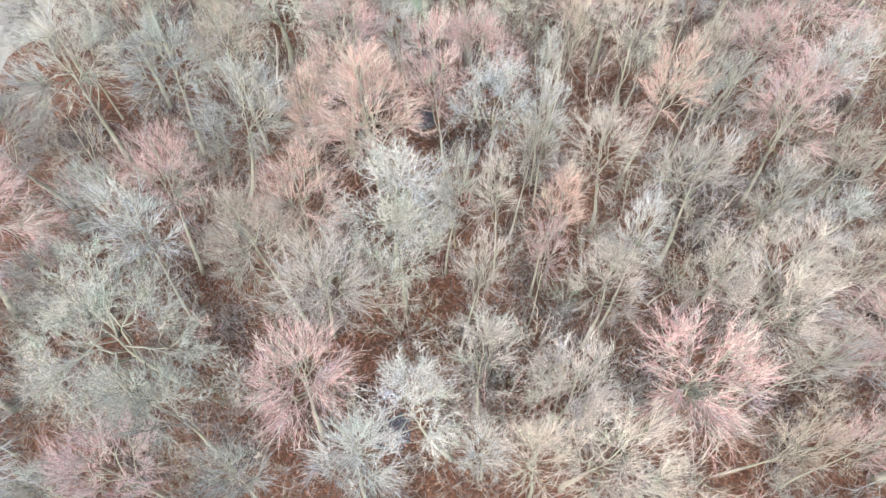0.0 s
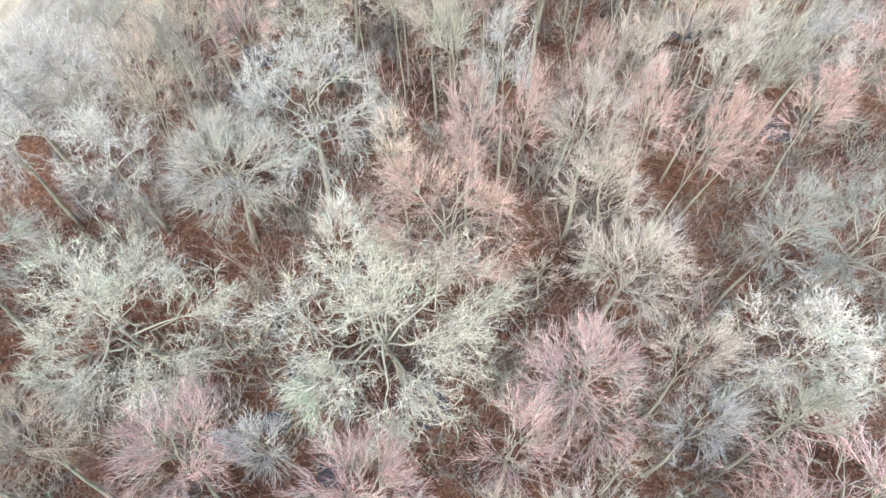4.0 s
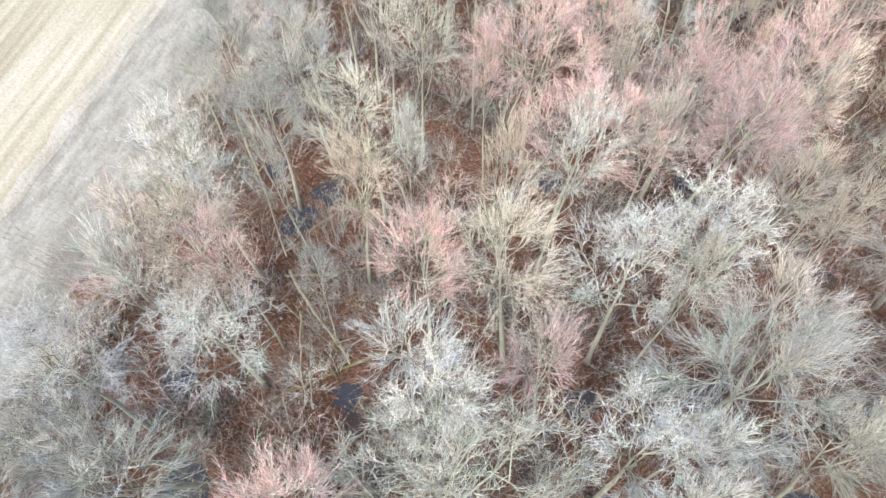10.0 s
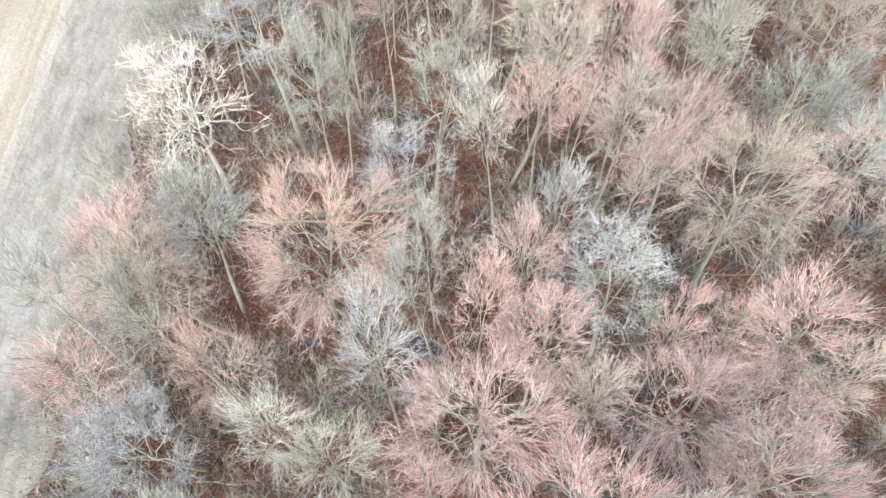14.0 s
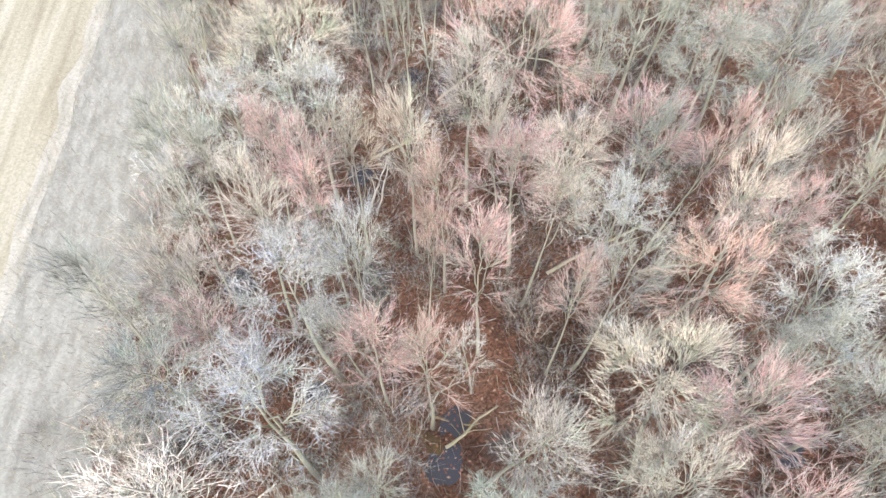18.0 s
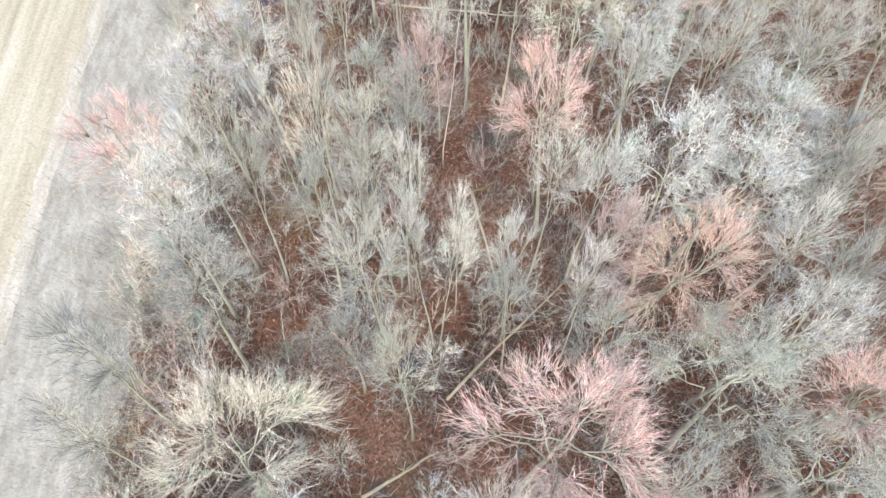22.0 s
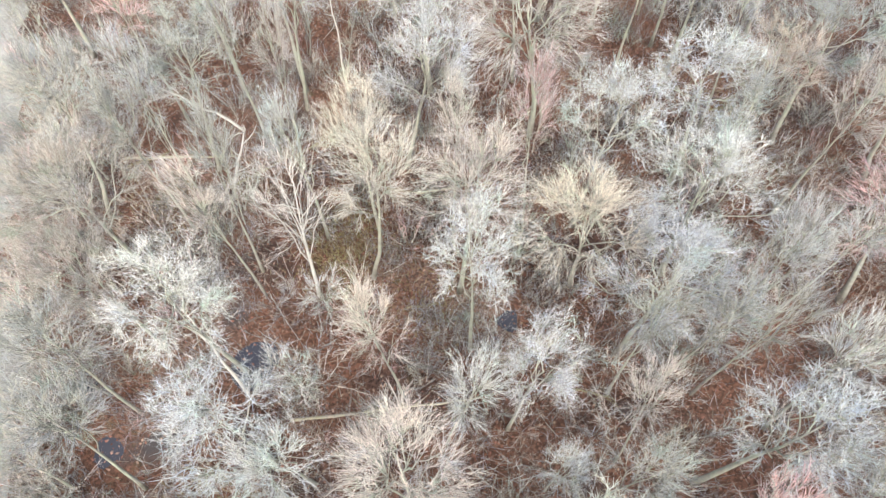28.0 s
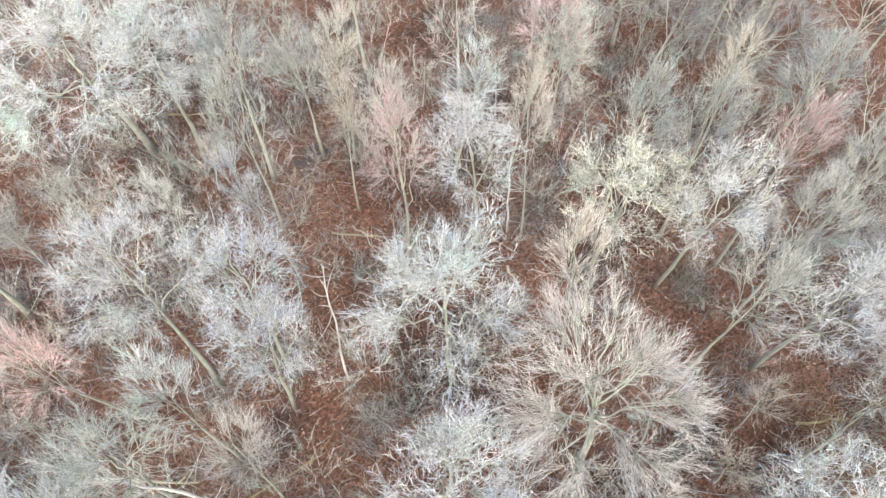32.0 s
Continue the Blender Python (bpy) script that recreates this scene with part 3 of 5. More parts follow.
place_tree(10.1, 22.5, 12.0, 1.6, "salmon", "upright")
place_tree(16.5, 22.5, 12.0, 1.8, "pink", "upright")
place_tree(-4.9, 22.6, 12.0, 2.6, "salmon", "upright")
place_tree(-1.1, 23.2, 12.0, 1.6, "pink", "upright")
place_tree(13.4, 23.5, 10.5, 1.3, "grey", "upright")
place_tree(4.6, 24.1, 10.5, 0.8, "white", "upright")
place_tree(-14.4, 24.5, 12.0, 1.9, "grey", "upright")
place_tree(-20.0, 25.0, 12.0, 2.8, "grey", "upright")
place_tree(12.6, 25.2, 10.5, 1.3, "cream", "upright")
place_tree(19.0, 25.2, 10.5, 1.5, "lilac", "upright")
place_tree(8.8, 25.7, 15.6, 1.7, "cream", "upright")
place_tree(6.1, 26.4, 10.5, 1.1, "cream", "upright")
place_tree(-11.9, 26.4, 12.0, 1.7, "tan", "upright")
place_tree(-5.6, 26.6, 12.8, 2.1, "pink", "upright")
place_tree(1.0, 26.7, 10.5, 2.5, "pink", "upright")
place_tree(-3.2, 27.5, 10.5, 1.4, "white", "upright")
place_tree(17.1, 27.7, 12.0, 3.0, "pink", "open")
place_tree(6.4, 29.1, 12.0, 1.6, "pink", "upright")
place_tree(19.6, 29.3, 12.0, 2.6, "pink", "open")
place_tree(13.4, 31.0, 10.5, 1.4, "lilac", "upright")
place_tree(-10.5, 31.6, 12.0, 3.8, "lichen", "upright")
place_tree(16.9, 31.9, 10.5, 1.5, "green", "upright")
place_tree(8.9, 32.0, 12.0, 2.1, "pink", "upright")
place_tree(0.6, 32.9, 12.0, 4.8, "lichen", "upright")
place_tree(-18.5, 33.1, 12.5, 2.6, "grey", "upright")
place_tree(13.2, 33.8, 10.5, 1.5, "cream", "upright")
place_tree(21.5, 34.5, 12.0, 1.7, "white", "upright")
place_tree(17.4, 34.7, 12.0, 2.7, "white", "upright")
place_tree(-11.1, 36.2, 10.5, 1.3, "dark", "upright")
place_tree(-2.0, 36.7, 10.5, 1.4, "white", "upright")
place_tree(10.5, 37.2, 12.0, 2.3, "cream", "upright")
place_tree(2.1, 38.6, 12.0, 3.2, "salmon", "upright")
place_tree(16.3, 39.2, 12.0, 1.6, "grey", "upright")
place_tree(-8.0, 39.4, 12.0, 2.3, "grey", "upright")
place_tree(-14.0, 39.4, 12.0, 2.0, "white", "upright")
place_tree(21.0, 40.7, 12.0, 3.0, "grey", "upright")
place_tree(9.0, 41.1, 12.0, 2.0, "cream", "upright")
place_tree(-9.8, 41.3, 12.0, 2.4, "grey", "upright")
place_tree(-0.9, 41.7, 10.5, 1.3, "cream", "upright")
place_tree(-12.5, 42.1, 12.3, 1.6, "tan", "upright")
place_tree(2.6, 42.3, 12.8, 1.4, "pink", "upright")
place_tree(5.2, 43.2, 12.3, 1.0, "pink", "upright")
place_tree(13.5, 43.3, 12.3, 1.2, "pink", "upright")
place_tree(8.0, 43.4, 13.8, 1.8, "cream", "upright")
place_tree(-11.6, 43.7, 12.3, 1.4, "grey", "upright")
place_tree(-5.6, 43.9, 13.8, 3.4, "white", "upright")
place_tree(15.5, 44.4, 13.8, 1.9, "pink", "open")
place_tree(10.6, 44.5, 12.3, 1.6, "pink", "upright")
place_tree(-12.2, 46.1, 13.8, 1.9, "tan", "upright")
place_tree(3.8, 46.2, 13.8, 1.7, "white", "upright")
place_tree(-9.6, 47.2, 12.3, 1.4, "pink", "upright")
place_tree(9.9, 47.5, 13.8, 1.7, "cream", "upright")
place_tree(19.2, 47.5, 10.3, 1.6, "pink", "upright")
place_tree(1.0, 47.6, 12.3, 1.4, "green", "upright")
place_tree(14.3, 48.1, 12.3, 1.3, "white", "upright")
place_tree(16.5, 48.3, 12.3, 1.3, "lichen", "upright")
place_tree(8.1, 48.4, 13.8, 1.9, "pink", "open")
place_tree(-13.1, 49.7, 13.8, 2.1, "grey", "upright")
place_tree(-0.5, 50.1, 13.8, 1.7, "cream", "upright")
place_tree(12.6, 50.3, 13.0, 1.5, "cream", "upright")
place_tree(-16.4, 50.4, 13.8, 2.3, "grey", "upright")
place_tree(15.6, 50.5, 12.3, 1.3, "cream", "upright")
place_tree(-4.8, 50.8, 12.3, 1.2, "cream", "upright")
place_tree(-2.7, 50.9, 12.3, 1.2, "cream", "upright")
place_tree(-7.5, 51.0, 10.7, 2.2, "lichen", "upright")
place_tree(3.4, 51.0, 12.3, 1.2, "pink", "upright")
place_tree(2.0, 51.6, 12.3, 1.0, "pink", "upright")
place_tree(-2.8, 52.7, 12.3, 1.3, "white", "upright")
place_tree(9.4, 53.0, 13.8, 1.6, "lilac", "upright")
place_tree(-12.0, 53.1, 13.8, 2.2, "grey", "upright")
place_tree(14.7, 53.5, 13.8, 2.5, "pink", "open")
place_tree(-14.3, 53.8, 13.8, 1.8, "grey", "upright")
place_tree(-5.7, 54.1, 14.9, 1.9, "pink", "upright")
place_tree(5.0, 54.1, 15.6, 2.5, "straw", "upright")
place_tree(-0.4, 56.2, 13.8, 3.2, "green", "upright")
place_tree(-16.0, 56.2, 13.8, 2.6, "lilac", "upright")
place_tree(10.4, 56.6, 12.4, 1.8, "dark", "open")
place_tree(7.4, 58.5, 12.3, 1.2, "white", "upright")
place_tree(13.0, 58.7, 12.3, 1.5, "green", "upright")
place_tree(-2.0, 59.0, 15.6, 1.7, "white", "upright")
place_tree(-12.3, 59.7, 10.7, 2.1, "white", "upright")
place_tree(5.5, 59.9, 13.8, 2.0, "white", "upright")
place_tree(14.9, 60.0, 12.3, 1.6, "grey", "upright")
place_tree(7.4, 60.2, 12.3, 1.4, "white", "upright")
place_tree(-15.4, 60.2, 12.3, 1.4, "white", "upright")
place_tree(-3.3, 60.4, 13.8, 1.6, "white", "upright")
place_tree(1.3, 62.0, 12.3, 1.5, "pink", "upright")
place_tree(-12.1, 62.0, 12.3, 1.4, "pink", "upright")
place_tree(12.3, 62.5, 13.8, 2.7, "green", "open")
place_tree(-13.9, 62.6, 13.8, 1.8, "tan", "upright")
place_tree(8.4, 63.2, 15.6, 2.7, "grey", "upright")
place_tree(-4.1, 64.1, 15.6, 1.8, "pink", "upright")
place_tree(-9.2, 64.1, 11.9, 1.4, "grey", "open")
place_tree(-14.8, 64.9, 13.8, 1.9, "white", "upright")
place_tree(-1.4, 65.0, 15.6, 2.0, "straw", "upright")
place_tree(9.7, 66.4, 13.8, 2.1, "cream", "upright")
place_tree(6.0, 66.6, 12.3, 1.2, "grey", "upright")
place_tree(-12.1, 66.7, 12.3, 1.0, "grey", "upright")
place_tree(-7.9, 66.8, 12.3, 1.6, "tan", "upright")
place_tree(3.4, 67.1, 13.8, 2.0, "white", "upright")
place_tree(-17.5, 68.0, 12.3, 1.4, "green", "open")
place_tree(-6.5, 69.1, 12.3, 0.8, "white", "upright")
place_tree(-2.4, 69.4, 12.3, 1.4, "tan", "upright")
place_tree(6.7, 69.4, 13.8, 2.2, "white", "upright")
place_tree(0.5, 70.7, 13.8, 1.7, "white", "upright")
place_tree(-9.4, 70.8, 14.9, 1.9, "lichen", "open")
place_tree(-14.4, 70.9, 11.6, 2.0, "grey", "upright")
place_tree(11.4, 71.4, 12.3, 1.3, "tan", "upright")
place_tree(9.5, 72.2, 13.8, 1.7, "tan", "upright")
place_tree(-13.6, 72.9, 13.8, 1.9, "grey", "upright")
place_tree(-17.3, 73.1, 12.3, 1.6, "grey", "upright")
place_tree(3.3, 73.1, 12.3, 1.5, "cream", "upright")
place_tree(0.8, 73.5, 13.8, 2.5, "pink", "upright")
place_tree(6.9, 74.5, 15.2, 2.0, "pink", "upright")
place_tree(-4.7, 74.6, 12.3, 1.1, "pink", "upright")
place_tree(-8.0, 75.7, 12.3, 1.5, "green", "upright")
place_tree(-15.4, 76.5, 13.8, 1.8, "lilac", "upright")
place_tree(-10.4, 76.6, 12.3, 1.4, "white", "upright")
place_tree(-3.0, 77.2, 13.8, 2.9, "pink", "upright")
place_tree(8.3, 77.4, 11.0, 2.3, "pink", "upright")
place_tree(4.9, 77.6, 13.8, 2.5, "pink", "upright")
place_tree(1.5, 77.9, 12.3, 1.3, "cream", "upright")
place_tree(10.4, 77.9, 12.3, 1.4, "cream", "upright")
place_tree(-17.5, 78.6, 12.3, 1.6, "pink", "upright")
place_tree(-6.5, 78.7, 15.6, 1.6, "white", "upright")
place_tree(-12.6, 78.9, 12.3, 1.5, "salmon", "upright")
place_tree(-0.4, 80.0, 13.8, 1.8, "pink", "upright")
place_tree(9.6, 80.1, 13.8, 2.0, "pink", "upright")
place_tree(4.7, 80.4, 12.3, 1.1, "pink", "upright")
place_tree(-15.1, 80.5, 13.8, 1.6, "grey", "upright")
place_tree(7.3, 80.8, 13.8, 2.1, "salmon", "open")
place_tree(-2.3, 81.5, 12.3, 1.3, "pink", "upright")
place_tree(-5.6, 82.3, 12.3, 1.1, "white", "upright")
place_tree(-16.2, 82.8, 13.8, 1.9, "tan", "upright")
place_tree(-20.2, 82.8, 12.3, 1.3, "white", "upright")
place_tree(2.9, 83.0, 13.8, 1.9, "white", "upright")
place_tree(-0.8, 83.7, 12.3, 1.6, "pink", "upright")
place_tree(-8.8, 84.2, 13.8, 3.4, "salmon", "upright")
place_tree(-4.7, 84.3, 12.3, 0.9, "white", "upright")
place_tree(-18.2, 85.1, 13.8, 2.5, "pink", "upright")
place_tree(1.0, 85.6, 12.3, 1.4, "lilac", "upright")
place_tree(-14.3, 85.9, 13.8, 1.8, "grey", "upright")
place_tree(4.1, 86.4, 13.8, 1.6, "pink", "upright")
place_tree(9.2, 87.4, 13.8, 3.0, "tan", "upright")
place_tree(14.5, 88.8, 12.3, 1.5, "white", "upright")
place_tree(-6.2, 89.6, 11.3, 2.0, "lilac", "upright")
place_tree(7.0, 90.2, 13.8, 1.7, "pink", "upright")
place_tree(4.6, 90.6, 13.8, 1.7, "cream", "upright")
place_tree(-2.3, 90.7, 12.3, 1.5, "white", "upright")
place_tree(2.3, 91.0, 12.3, 1.3, "pink", "upright")
place_tree(14.1, 91.4, 12.3, 1.6, "grey", "upright")
place_tree(0.3, 91.5, 12.3, 1.4, "pink", "upright")
place_tree(-3.9, 92.6, 13.8, 1.8, "green", "upright")
place_tree(-10.0, 92.6, 13.1, 2.0, "green", "upright")
place_tree(4.8, 92.6, 13.7, 1.6, "pink", "upright")
place_tree(-17.0, 93.6, 13.0, 3.7, "bleached", "dead")
place_tree(1.4, 93.7, 13.8, 2.0, "straw", "upright")
place_tree(-8.7, 94.3, 12.3, 1.3, "green", "upright")
place_tree(9.3, 94.9, 12.3, 1.5, "green", "upright")
place_tree(-3.3, 95.0, 13.8, 1.6, "cream", "upright")
place_tree(4.7, 96.6, 13.8, 1.9, "pink", "upright")
place_tree(10.3, 96.8, 12.3, 1.6, "white", "upright")
place_tree(-13.1, 97.4, 13.8, 2.3, "lilac", "upright")
place_tree(1.9, 97.6, 13.8, 2.4, "straw", "upright")
place_tree(-17.1, 98.2, 13.8, 1.7, "grey", "upright")
place_tree(-7.0, 98.6, 12.3, 1.6, "salmon", "upright")
place_tree(7.7, 98.7, 13.8, 1.8, "green", "upright")
place_tree(-8.8, 99.2, 12.3, 1.4, "pink", "upright")
place_tree(-10.3, 99.8, 12.3, 1.1, "grey", "upright")
place_tree(-15.3, 100.1, 12.3, 1.3, "pink", "upright")
place_tree(8.8, 101.1, 13.8, 1.8, "white", "upright")
place_tree(-0.9, 101.4, 12.3, 1.4, "salmon", "upright")
place_tree(-19.8, 101.7, 12.3, 1.4, "grey", "upright")
place_tree(4.3, 101.8, 13.8, 2.1, "salmon", "upright")
place_tree(1.5, 102.1, 12.3, 1.4, "grey", "upright")
place_tree(-12.1, 102.2, 13.8, 2.1, "lilac", "upright")
place_tree(-16.7, 102.3, 13.8, 1.7, "cream", "upright")
place_tree(-4.6, 103.0, 12.3, 1.6, "pink", "upright")
place_tree(-9.7, 103.3, 12.3, 1.6, "white", "upright")
place_tree(-6.5, 103.7, 12.3, 1.0, "salmon", "upright")
place_tree(-13.5, 104.5, 13.8, 1.6, "cream", "upright")
place_tree(6.3, 105.2, 13.8, 1.6, "cream", "upright")
place_tree(1.1, 105.3, 13.8, 1.7, "white", "upright")
place_tree(9.2, 105.5, 11.9, 1.7, "pink", "upright")
place_tree(-11.6, 105.6, 12.3, 1.3, "pink", "upright")
place_tree(-6.5, 105.7, 12.3, 1.3, "salmon", "upright")
place_tree(-1.0, 105.8, 12.3, 1.3, "cream", "upright")
place_tree(-17.3, 106.2, 12.3, 1.3, "white", "upright")
place_tree(13.2, 107.0, 12.3, 1.6, "green", "upright")
place_tree(-12.2, 107.5, 12.3, 1.6, "pink", "upright")
place_tree(-2.9, 107.8, 12.8, 1.9, "pink", "upright")
place_tree(3.1, 108.1, 12.3, 1.2, "grey", "upright")
place_tree(6.5, 108.3, 12.3, 1.5, "pink", "upright")
place_tree(-13.7, 108.3, 12.3, 1.4, "pink", "upright")
place_tree(-7.7, 108.5, 12.3, 1.5, "cream", "upright")
place_tree(-10.0, 108.5, 12.3, 1.3, "tan", "upright")
place_tree(8.5, 108.9, 12.3, 1.6, "grey", "upright")
place_tree(-17.1, 109.2, 12.3, 1.2, "white", "upright")
place_tree(-18.7, 109.3, 12.3, 1.4, "green", "upright")
place_tree(-3.8, 109.9, 12.3, 1.2, "cream", "upright")
place_tree(0.2, 110.1, 10.5, 2.0, "cream", "upright")
place_tree(-16.0, 111.0, 13.8, 1.8, "white", "upright")
place_tree(4.1, 111.2, 10.5, 2.2, "pink", "upright")
place_tree(-12.3, 111.9, 13.8, 1.8, "white", "upright")
place_tree(-4.7, 112.3, 13.8, 1.8, "cream", "upright")
place_tree(1.6, 113.7, 12.3, 1.1, "grey", "upright")
place_tree(7.5, 113.9, 13.8, 1.9, "green", "upright")
place_tree(11.2, 114.1, 13.8, 2.2, "grey", "upright")
place_tree(-14.0, 115.8, 13.8, 2.5, "straw", "upright")
place_tree(-1.7, 115.8, 13.8, 2.8, "pink", "upright")
place_tree(-19.5, 116.3, 12.3, 1.4, "grey", "upright")
place_tree(9.3, 116.6, 13.8, 1.8, "pink", "upright")
place_tree(13.1, 117.5, 12.9, 2.1, "grey", "upright")
place_tree(4.7, 117.8, 13.8, 2.7, "green", "upright")
place_tree(-8.2, 118.2, 12.3, 1.2, "green", "upright")
place_tree(-19.0, 118.9, 13.0, 1.6, "grey", "upright")
place_tree(6.9, 119.0, 13.8, 1.8, "white", "upright")
place_tree(-0.6, 119.1, 12.3, 1.3, "grey", "upright")
place_tree(-10.6, 120.9, 10.5, 1.8, "grey", "open")
place_tree(12.3, 121.0, 12.3, 1.2, "white", "upright")
place_tree(-3.8, 121.2, 12.3, 1.0, "grey", "upright")
place_tree(9.7, 121.6, 12.3, 1.3, "grey", "upright")
place_tree(-0.7, 121.7, 12.3, 1.1, "lilac", "upright")
place_tree(-16.1, 122.3, 13.8, 1.9, "grey", "upright")
place_tree(4.0, 122.4, 13.8, 2.4, "salmon", "upright")
place_tree(-5.7, 122.8, 12.3, 0.9, "white", "upright")
place_tree(-3.7, 122.8, 12.3, 1.1, "white", "upright")
place_tree(-9.6, 122.9, 13.8, 1.7, "grey", "upright")
place_tree(8.3, 123.2, 12.3, 1.4, "white", "upright")
place_tree(0.7, 123.3, 12.3, 1.3, "pink", "upright")
place_tree(-7.5, 123.7, 12.3, 0.9, "white", "upright")
place_tree(-5.7, 124.2, 12.3, 0.8, "white", "upright")
place_tree(-17.1, 124.6, 13.7, 2.0, "white", "upright")
place_tree(-9.7, 125.4, 12.3, 1.2, "grey", "upright")
place_tree(10.2, 125.6, 12.3, 1.4, "grey", "upright")
place_tree(-11.5, 125.7, 12.3, 1.4, "grey", "upright")
place_tree(0.8, 125.8, 12.3, 1.6, "white", "upright")
place_tree(7.0, 126.4, 13.8, 2.2, "white", "upright")
place_tree(-7.7, 126.5, 12.3, 1.2, "white", "upright")
place_tree(3.6, 126.5, 15.6, 1.9, "white", "upright")
place_tree(-0.9, 127.0, 12.3, 1.2, "white", "upright")
place_tree(-9.6, 127.4, 13.8, 1.6, "green", "upright")
place_tree(10.9, 127.4, 13.8, 1.7, "grey", "upright")
place_tree(-14.6, 127.7, 12.3, 1.2, "green", "upright")
place_tree(-16.8, 127.8, 12.3, 1.6, "white", "upright")
place_tree(-11.6, 128.7, 13.8, 1.6, "straw", "upright")
place_tree(-20.3, 128.9, 13.8, 1.8, "pink", "upright")
place_tree(9.0, 129.8, 13.8, 2.5, "white", "upright")
place_tree(-1.5, 129.9, 15.5, 1.8, "pink", "upright")
place_tree(-14.0, 130.0, 12.3, 1.1, "white", "upright")
place_tree(-7.7, 130.9, 12.3, 1.3, "grey", "upright")
place_tree(2.7, 131.7, 12.3, 1.4, "white", "upright")
place_tree(-11.9, 132.3, 12.3, 1.6, "grey", "upright")
place_tree(-6.9, 132.4, 12.3, 1.4, "pink", "upright")
place_tree(-17.7, 132.9, 13.8, 1.7, "lilac", "upright")
place_tree(-9.7, 133.5, 13.8, 2.6, "green", "open")
place_tree(7.8, 134.0, 13.8, 1.8, "grey", "upright")
place_tree(12.5, 134.0, 13.8, 1.9, "grey", "upright")
place_tree(-15.8, 135.6, 13.8, 1.8, "lilac", "upright")
place_tree(4.5, 135.7, 13.8, 2.1, "white", "upright")
place_tree(-6.2, 136.8, 12.3, 1.0, "white", "upright")
place_tree(-13.0, 137.1, 12.3, 1.2, "grey", "upright")
place_tree(-19.2, 137.3, 13.8, 1.6, "grey", "upright")
place_tree(11.1, 137.6, 12.3, 1.5, "grey", "upright")
place_tree(1.7, 138.0, 13.8, 2.2, "lichen", "upright")
place_tree(7.4, 138.2, 12.3, 1.3, "pink", "upright")
place_tree(-4.4, 138.5, 13.9, 1.5, "white", "upright")
place_tree(-11.1, 139.1, 12.3, 1.3, "grey", "upright")
place_tree(-8.3, 139.2, 12.3, 1.0, "pink", "upright")
place_tree(-1.7, 139.3, 12.3, 1.3, "white", "upright")
place_tree(3.7, 140.2, 12.3, 1.3, "grey", "upright")
place_tree(9.8, 140.3, 13.8, 2.1, "white", "upright")
place_tree(1.1, 141.3, 12.3, 1.0, "white", "upright")
place_tree(13.0, 142.5, 12.3, 1.3, "white", "upright")
place_tree(-14.3, 142.9, 12.3, 1.5, "grey", "open")
place_tree(-4.5, 143.0, 13.8, 2.2, "cream", "upright")
place_tree(4.9, 143.1, 12.3, 1.2, "cream", "upright")
place_tree(-16.7, 143.2, 12.3, 1.3, "dark", "upright")
place_tree(10.9, 144.1, 12.3, 1.5, "grey", "upright")
place_tree(-8.7, 144.1, 12.3, 1.5, "white", "upright")
place_tree(1.2, 144.8, 13.8, 1.7, "lilac", "upright")
place_tree(-1.4, 144.9, 12.3, 1.2, "white", "upright")
place_tree(9.1, 144.9, 12.3, 1.3, "grey", "upright")
place_tree(6.5, 145.6, 12.3, 1.5, "green", "upright")
place_tree(-10.5, 146.5, 13.8, 1.9, "white", "upright")
place_tree(12.7, 146.9, 12.3, 1.4, "lilac", "upright")
place_tree(15.5, 147.2, 12.3, 1.4, "white", "open")
place_tree(17.9, 147.4, 10.2, 1.4, "white", "upright")
place_tree(8.3, 147.5, 13.8, 2.5, "lilac", "upright")
place_tree(-15.9, 148.1, 12.3, 1.5, "grey", "upright")
place_tree(-4.3, 148.5, 12.3, 1.3, "cream", "upright")
place_tree(0.3, 149.8, 13.8, 1.9, "white", "upright")
place_tree(-15.9, 151.1, 12.3, 1.5, "grey", "upright")
place_tree(11.7, 151.5, 13.8, 2.5, "white", "upright")
place_tree(6.4, 151.6, 13.8, 2.6, "straw", "upright")
place_tree(-11.6, 151.7, 13.8, 2.5, "white", "upright")
place_tree(20.1, 152.7, 12.3, 1.6, "cream", "upright")
place_tree(14.1, 153.5, 12.3, 1.3, "grey", "upright")
place_tree(1.6, 153.9, 13.8, 2.1, "cream", "upright")
place_tree(-15.1, 154.2, 13.8, 1.7, "tan", "upright")
place_tree(-2.6, 155.4, 13.8, 1.9, "straw", "upright")
place_tree(8.9, 155.8, 13.8, 1.9, "white", "upright")
place_tree(-10.1, 156.0, 12.3, 1.4, "cream", "upright")
place_tree(5.5, 156.8, 12.3, 1.2, "pink", "upright")
place_tree(14.6, 156.9, 13.1, 2.2, "white", "upright")
place_tree(1.7, 157.0, 12.3, 1.1, "cream", "upright")
place_tree(-8.9, 158.1, 12.3, 1.2, "grey", "upright")
place_tree(-2.7, 158.4, 13.8, 1.7, "straw", "upright")
place_tree(-15.5, 158.5, 13.8, 2.5, "tan", "upright")
place_tree(-5.9, 159.0, 10.8, 1.5, "white", "upright")
place_tree(18.3, 160.4, 12.3, 1.3, "white", "upright")
place_tree(-12.9, 161.0, 12.3, 1.5, "grey", "upright")
place_tree(1.7, 161.4, 13.8, 2.4, "lilac", "upright")
place_tree(7.4, 162.9, 13.8, 3.6, "cream", "upright")
place_tree(-12.0, 163.7, 12.3, 1.6, "white", "upright")
place_tree(18.2, 164.0, 13.8, 2.0, "lilac", "upright")
